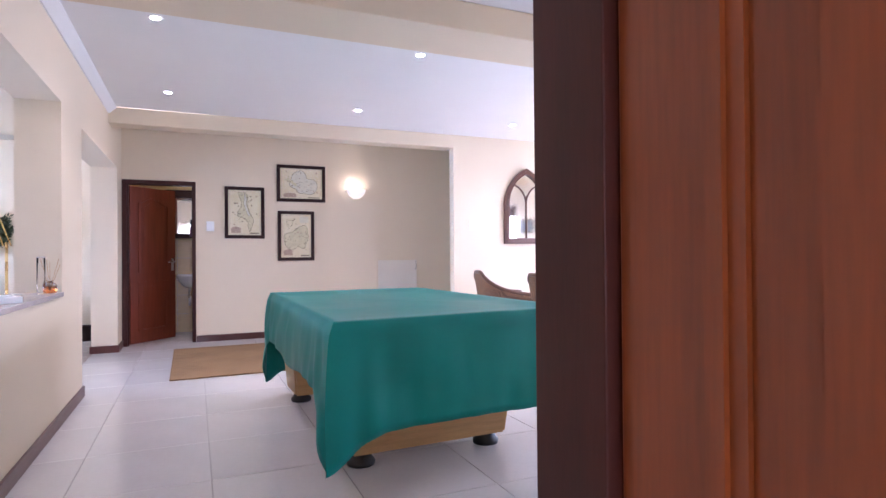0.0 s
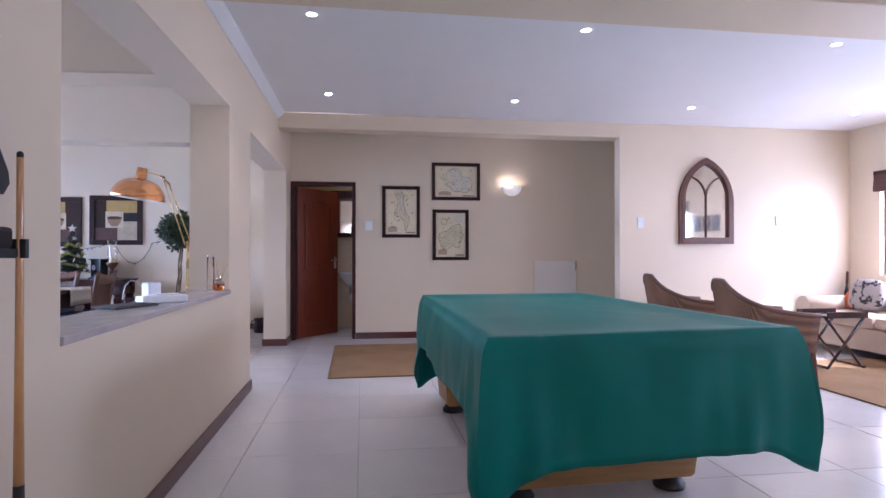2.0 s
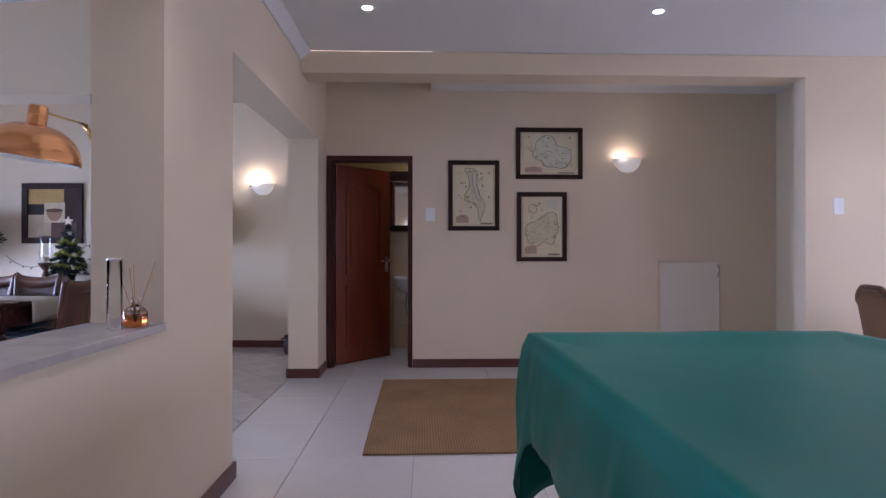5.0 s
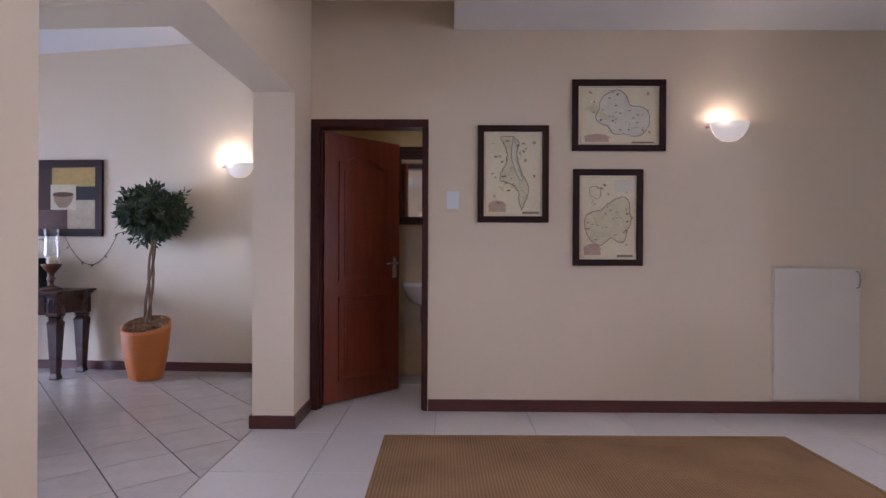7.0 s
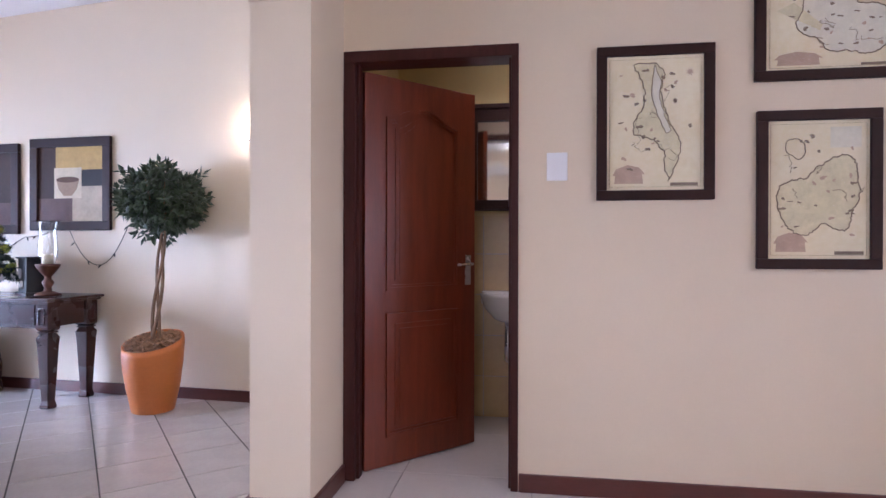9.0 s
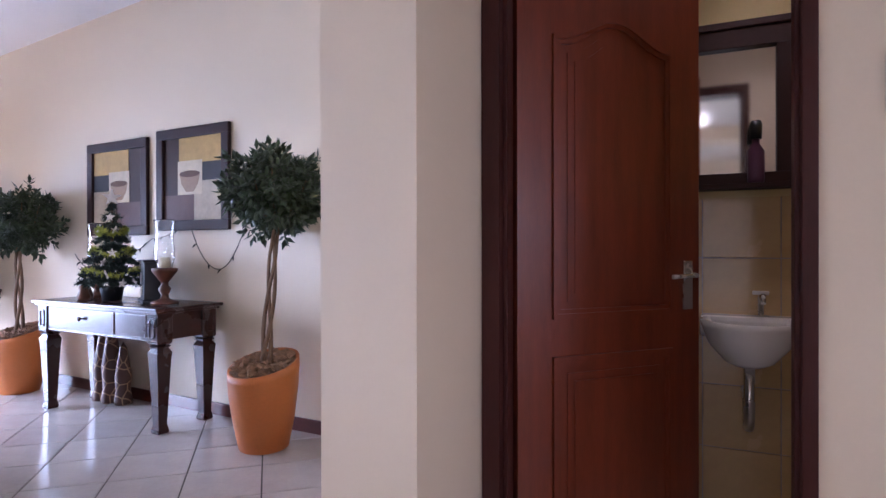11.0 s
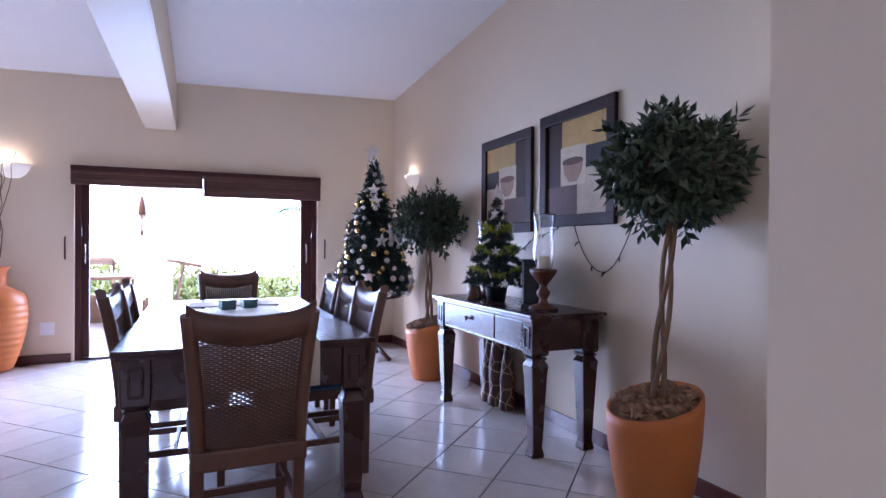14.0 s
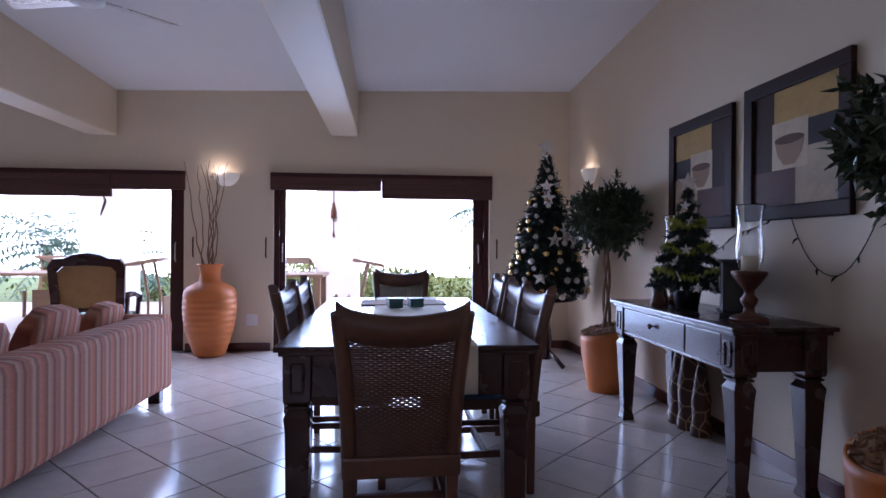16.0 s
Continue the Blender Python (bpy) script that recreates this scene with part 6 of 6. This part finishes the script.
for i in range(13):
    a = math.pi / 2 * i / 12
    shp.append((0.190 * math.cos(a * 0.93), 0.158 * math.sin(a)))
shd = part("shade", lathe(shp, 40, shade_m, cap=False), COPPER, fl_, "brushed copper dome shade")
s = shd.modifiers.new("thickness", "SOLIDIFY")
s.thickness, s.offset = 0.004, -1
part("lining", lathe([(r * 0.96, z * 0.95 - 0.002) for r, z in shp], 40, shade_m, cap=False), WHITE, fl_)
part("neck", lathe([(0.036, 0.135), (0.038, 0.15), (0.038, 0.235), (0.034, 0.24), (0.0, 0.24)], 24, shade_m), COPPER, fl_)

# ---- ceiling fan ----
fan = thing("ceiling_fan", "white ceiling fan with straight blades, at rest", "ceiling fan", at(-4.76, 5.92, 2.665))
part("rod", tube([(0, 0, 0), (0, 0, 0.23)], 0.013, 8), WHITE, fan)
part("motor", lathe([(0.04, -0.09), (0.10, -0.07), (0.11, 0.0), (0.06, 0.03), (0.02, 0.05)], 24), WHITE, fan)
for k in range(3):
    a = 137 + 120 * k
    b = boxes((0.10, 0.55, -0.07, 0.07, -0.004, 0.004), bevel=0.003)
    bmesh.ops.transform(b, matrix=pose(0, 0, -0.04, 0, 0, a) @ pose(0, 0, 0, 16, 0, 0), verts=b.verts)
    part("blade", b, METAL, fan, "silver-grey fan blade")

# ---- glass doors and what lies beyond ----
for k, (y0, y1) in enumerate((D1, D2)):
    L = y1 - y0
    d = tagged(thing("door_%d" % (k + 1), "brown framed sliding glass doors standing open to the patio", "door", at(UW - 0.16, y0)), kind="structure")
    part("door_frame", boxes((0, 0.10, 0, 0.055, 0, DT), (0, 0.10, L - 0.055, L, 0, DT), (0, 0.10, 0.055, L - 0.055, DT - 0.06, DT), (0, 0.10, 0.055, L - 0.055, -0.002, 0.018), bevel=0.003), JAMB, d)
    for a, b, x in ((0.055, 0.115, 0.02), (L - 0.17, L - 0.055, 0.02)):
        sash = part("stacked_leaf", boxes((x, x + 0.045, a, b, 0.02, DT - 0.06), bevel=0.003), JAMB, d)
        part("handle", tube([(x + 0.05, (a + b) / 2, 0.95), (x + 0.075, (a + b) / 2, 0.97), (x + 0.075, (a + b) / 2, 1.13), (x + 0.05, (a + b) / 2, 1.15)], 0.007, 6), METAL, sash)
    bl = thing("roman_blind", "brown fabric roman blind drawn up over the glass doors", "blind", at(UW + 0.004, y0 - 0.02, DT))
    part("headrail", boxes((0, 0.06, 0, L + 0.04, -0.045, 0.0), bevel=0.004), JAMB, bl)
    s = L * (0.5 if k == 0 else 0.76)
    for a, b, drop in ((0.0, s, 0.185 if k == 0 else 0.28), (s + 0.004, L + 0.04, 0.262 if k == 0 else 0.20)):
        nf = 4
        hstep = (drop - 0.045) / nf
        for j in range(nf):
            part("fold", boxes((0.006, 0.066 - 0.006 * (j % 2), a, b, -0.045 - hstep * (j + 1), -0.045 - hstep * j + 0.004), bevel=0.01), BLIND, bl)
for y in (D1[0] - 0.07, D2[1] + 0.10, D1[1] + 0.08):
    hk = thing("curtain_cleat", "slim dark wall cleat beside the glass doors", "hook", at(UW, y, 1.0))
    part("bar", tube([(0.0, 0, 0), (0.02, 0, 0.01), (0.022, 0, 0.1), (0.02, 0, 0.2), (0.0, 0, 0.21)], 0.008, 6), JAMB, hk)

structure("ground", boxes((-90, 60, -60, 80, -0.32, -0.2)), LAWN)
# added glowing sheet, so the view through the glass doors burns out white
SKYGLOW = glow("sky_backdrop_glow", (0.94, 0.97, 1.0), 6.0)
structure("backdrop", boxes((-26.2, -26.0, -50, 70, -1, 30)), SKYGLOW, DIN, "glowing backdrop sheet behind the garden in place of bright sky")
structure("patio", boxes((-13.2, UW - 0.25, -4, 12, -0.2, -0.03)), PAVE, DIN, "pale sunlit patio paving")
for y in (2.93, 6.84):
    pl = thing("patio_pillar", "square white rendered patio pillar", "pillar", at(-11.5, y, -0.03), "white patio pillars")
    part("shaft", boxes((-0.3, 0.3, -0.37, 0.37, 0, 3.2), bevel=0.01), RENDER_W, pl)
    part("plinth", boxes((-0.32, 0.32, -0.39, 0.39, 0, 0.1), bevel=0.01), RENDER_W, pl)
    if y < 5:
        part("bracket", tube([(0.275, 0.0, 2.0), (0.32, 0.05, 1.9), (0.30, 0.0, 1.75), (0.28, -0.04, 1.62), (0.275, 0.0, 1.55)], 0.018, 6), BLACK, pl, "wrought iron wall bracket")


def bush(name, m, size, n, seed, material, label, leaf=0.16):
    rnd = random.Random(seed)
    bm = bmesh.new()
    for i in range(n):
        p = Vector((rnd.gauss(0, 0.35), rnd.gauss(0, 0.35), rnd.random()))
        p = Vector((max(-1, min(1, p.x)) * size[0], max(-1, min(1, p.y)) * size[1], p.z * size[2] * (0.75 + 0.25 * math.sin(p.y * 5 + seed))))
        d = Vector((rnd.gauss(0, 1), rnd.gauss(0, 1), rnd.gauss(0.4, 1))).normalized()
        leaf_mesh(bm, p, d, Vector((0.2, 0.1, 1)), leaf * rnd.uniform(0.6, 1.3), leaf * 0.25)
    ob = new(name, mesh(name, bm, material))
    ob.matrix_world = m
    return tagged(ob, label, "hedge" if "hedge" in name else "shrub", "", "stuff")


bush("hedge", at(-14.6, 6.5, -0.2), (0.8, 9.0, 0.95), 7000, 2, HEDGE, "low sunlit green hedge behind the patio", 0.14)
bush("shrub", at(-13.9, 10.4, -0.2), (0.7, 0.8, 1.5), 700, 6, HEDGE, "loose green shrub beside the patio", 0.2)


def palm(m, seed, H, n, L):
    rnd = random.Random(seed)
    t = thing("palm", "feathery green palm with arching fronds", "palm", m, "palms in the garden")
    part("trunk", tube([(0, 0, 0), (0.03, 0, H * 0.5), (0.0, 0, H)], 0.12, 10, [0.16, 0.12, 0.10]), BARK, t)
    bm = bmesh.new()
    for k in range(n):
        a = 2 * math.pi * k / n + rnd.uniform(-0.2, 0.2)
        el = rnd.uniform(0.3, 1.2)
        p = Vector((0, 0, H))
        d = Vector((math.cos(a) * math.cos(el), math.sin(a) * math.cos(el), math.sin(el)))
        ln = L * rnd.uniform(0.8, 1.1)
        for s in range(16):
            q = p + d * ln / 16
            side = d.cross(Vector((0, 0, 1))).normalized()
            for sg in (-1, 1):
                e = (side * sg + d * 0.6 - Vector((0, 0, 0.35))).normalized()
                leaf_mesh(bm, p, e, Vector((0, 0, 1)), 0.42 * (1 - abs(s - 6) / 16), 0.032)
            p = q
            d = (d + Vector((0, 0, -0.11))).normalized()
    part("fronds", bm, PALM, t, "arching feathered fronds")


palm(at(-14.6, 0.9, -0.2), 2, 0.8, 30, 2.0)
palm(at(-15.9, -0.6, -0.2), 5, 1.3, 28, 2.2)
palm(at(-14.0, 1.8, -0.2), 9, 0.5, 26, 1.5)
palm(at(-17.2, 10.8, -0.2), 7, 2.2, 16, 1.8)


def patio_table(m, L, W):
    t = thing("patio_table", "weathered wooden patio table standing in the sun", "table", m, "patio tables")
    part("top", boxes((-L / 2, L / 2, -W / 2, W / 2, 0.70, 0.745), bevel=0.006), TEAK, t)
    for sx in (-1, 1):
        for sy in (-1, 1):
            part("leg", boxes((sx * (L / 2 - 0.09) - 0.05, sx * (L / 2 - 0.09) + 0.05, sy * (W / 2 - 0.09) - 0.05, sy * (W / 2 - 0.09) + 0.05, 0, 0.70), bevel=0.006), TEAK, t)


def patio_chair(m):
    c = thing("patio_chair", "weathered wooden patio chair with slatted back", "chair", m, "patio chairs")
    part("seat", boxes((-0.23, 0.23, -0.23, 0.23, 0.42, 0.46), bevel=0.008), TEAK, c)
    for sx in (-1, 1):
        part("leg", boxes((sx * 0.2 - 0.02, sx * 0.2 + 0.02, -0.22, -0.18, 0, 0.42), bevel=0.004), TEAK, c)
        part("back_post", tube([(sx * 0.21, 0.2, 0), (sx * 0.21, 0.2, 0.45), (sx * 0.21, 0.29, 0.92)], 0.02, 6), TEAK, c)
    part("back_panel", boxes((-0.2, 0.2, -0.01, 0.01, 0, 0.42), bevel=0.004), TEAK, c)
    c.children[-1].matrix_basis = pose(0, 0.215, 0.48, -11)
    return c


patio_table(at(-9.9, 6.15, -0.03), 0.9, 1.3)
patio_table(at(-10.2, 2.3, -0.03), 1.0, 1.9)
pc = patio_chair(at(-9.75, 7.15, -0.03, 0))
for x, y, a in ((-9.75, 4.55, 180), (-10.7, 6.2, 90), (-10.9, 2.2, 90), (-9.2, 2.0, -90)):
    copy_thing(pc, at(x, y, -0.03, a))
mob = thing("wind_chime", "small hanging wind chime on the patio", "wind chime", at(-11.18, 6.78, 1.62))
part("cord", tube([(0, 0, 0.3), (-0.01, 0, 0.9), (-0.03, 0, 0.92)], 0.006, 5), BLACK, mob)
part("bell", lathe([(0.05, 0.0), (0.045, 0.12), (0.02, 0.26), (0.0, 0.3)], 14), WALNUT, mob)
part("tassel", tube([(0, 0, -0.25), (0, 0, 0.02)], 0.006, 5), WALNUT, mob)
part("weight", lathe([(0.0, -0.34), (0.02, -0.32), (0.02, -0.26), (0.0, -0.24)], 10), WALNUT, mob)

# ---- floor tiles, piece by piece ----
def clip(poly, px, py, nx, ny):
    """Keeps the part of the polygon where (p - (px, py)) . n >= 0."""
    out = []
    for (ax, ay), (bx, by) in zip(poly, poly[1:] + poly[:1]):
        da, db = (ax - px) * nx + (ay - py) * ny, (bx - px) * nx + (by - py) * ny
        if da >= 0:
            out.append((ax, ay))
        if da * db < 0:
            f = da / (da - db)
            out.append((ax + (bx - ax) * f, ay + (by - ay) * f))
    return out


def tile_verts(poly, z0, z1, inset):
    cx, cy = sum(p[0] for p in poly) / len(poly), sum(p[1] for p in poly) / len(poly)
    def ins(p, d):
        dx, dy = p[0] - cx, p[1] - cy
        l = math.hypot(dx, dy) or 1
        return (p[0] - dx / l * d, p[1] - dy / l * d)
    n = len(poly)
    v = [(*p, z0) for p in poly] + [(*p, z1 - 0.0012) for p in poly] + [(*ins(p, inset), z1) for p in poly]
    f = [tuple(range(2 * n, 3 * n))]
    for r in (0, 1):
        for i in range(n):
            f.append((r * n + i, r * n + (i + 1) % n, (r + 1) * n + (i + 1) % n, (r + 1) * n + i))
    return v, f


def tile_mesh(poly, z0, z1, material):
    v, f = tile_verts(poly, z0, z1, 0.002)
    me = bpy.data.meshes.new("tile")
    me.from_pydata(v, [], f)
    me.materials.append(material)
    return me


def area(poly):
    return abs(sum(a[0] * b[1] - b[0] * a[1] for a, b in zip(poly, poly[1:] + poly[:1]))) / 2 if len(poly) > 2 else 0


floor_ob = bpy.data.objects["floor"]
P, G = 0.645, 0.0022
x0, y0 = 0.385 - 7 * P, 5.55 - 8 * P
whole = tile_mesh([(G, G), (P - G, G), (P - G, P - G), (G, P - G)], -0.006, 0.0, TILE_W)
for i in range(19):
    for j in range(15):
        ax, ay = x0 + i * P, y0 + j * P
        if ax > XR or ay > 9.9 or ax + P < XB + 0.02 or ay + P < -2.4:
            continue
        if ay + P < YN - 0.1 and (ax > 1.8 or ax + P < -0.8):
            continue
        if ax < XB + 0.02:
            poly = clip([(ax + G, ay + G), (ax + P - G, ay + G), (ax + P - G, ay + P - G), (ax + G, ay + P - G)], XB + 0.02, 0, 1, 0)
            if area(poly) < 0.002:
                continue
            ob = new("tile", tile_mesh([(p[0] - ax, p[1] - ay) for p in poly], -0.006, 0.0, TILE_W))
        else:
            ob = new("tile", whole)
        ob.location = (ax, ay, 0)
        ob.parent = floor_ob

din_floor = bpy.data.objects["floor_dining"]
S = 0.365 * math.sqrt(2)
half = S / 2 - 0.0035 * 1.414
dia = tile_mesh([(-half, 0), (0, -half), (half, 0), (0, half)], -0.004, 0.002, TILE_D)
rest_v, rest_f, made = [], [], 0
BX, BY = -2.306 + S / 2, 8.459
inv = DIN.inverted()
edge_a = inv @ Vector((XB + 0.012, 0, 0))
edge_n = inv.to_3x3() @ Vector((-1, 0, 0))
for i in range(-40, 6):
    for j in range(-50, 20):
        if (i + j) % 2:
            continue
        cx, cy = BX + i * S / 2, BY + j * S / 2
        if cx < UW - 0.1 or cx > -0.9 or cy < -0.9 or cy > WC + 0.1:
            continue
        side = (cx - edge_a.x) * edge_n.x + (cy - edge_a.y) * edge_n.y
        if side < -S / 2:
            continue
        if side < S / 2:
            poly = clip([(cx - half, cy), (cx, cy - half), (cx + half, cy), (cx, cy + half)], edge_a.x, edge_a.y, edge_n.x, edge_n.y)
            if area(poly) < 0.001:
                continue
            me = tile_mesh([(p[0] - cx, p[1] - cy) for p in poly], -0.004, 0.002, TILE_D)
        else:
            me = dia
        if cy > 4.6 and made < 330:
            ob = new("tile", me)
            ob.parent = din_floor
            ob.location = (cx, cy, 0)
            made += 1
        else:
            v, f = tile_verts([(cx - half, cy), (cx, cy - half), (cx + half, cy), (cx, cy + half)], -0.004, 0.002, 0.002)
            o = len(rest_v)
            rest_v += v
            rest_f += [tuple(o + k for k in q) for q in f]
if rest_v:
    me = bpy.data.meshes.new("far_tiles")
    me.from_pydata(rest_v, [], rest_f)
    me.materials.append(TILE_D)
    ob = new("far_tiles", me)
    ob.parent = din_floor
    tagged(ob, kind="stuff")

# washroom wall tiles
wl = bpy.data.objects["wall_washroom_lower"]
tw = 0.30
me = None
for i in range(6):
    for j in range(5):
        w0, h0 = XP + i * tw, j * 0.275
        if w0 > 1.0:
            continue
        ob = new("tile", me or mesh("tile", boxes((0.002, tw - 0.002, -0.007, 0, 0.002, 0.273), bevel=0.0015), BTILE))
        me = ob.data
        ob.location = (w0, 9.788, h0)
        ob.parent = wl
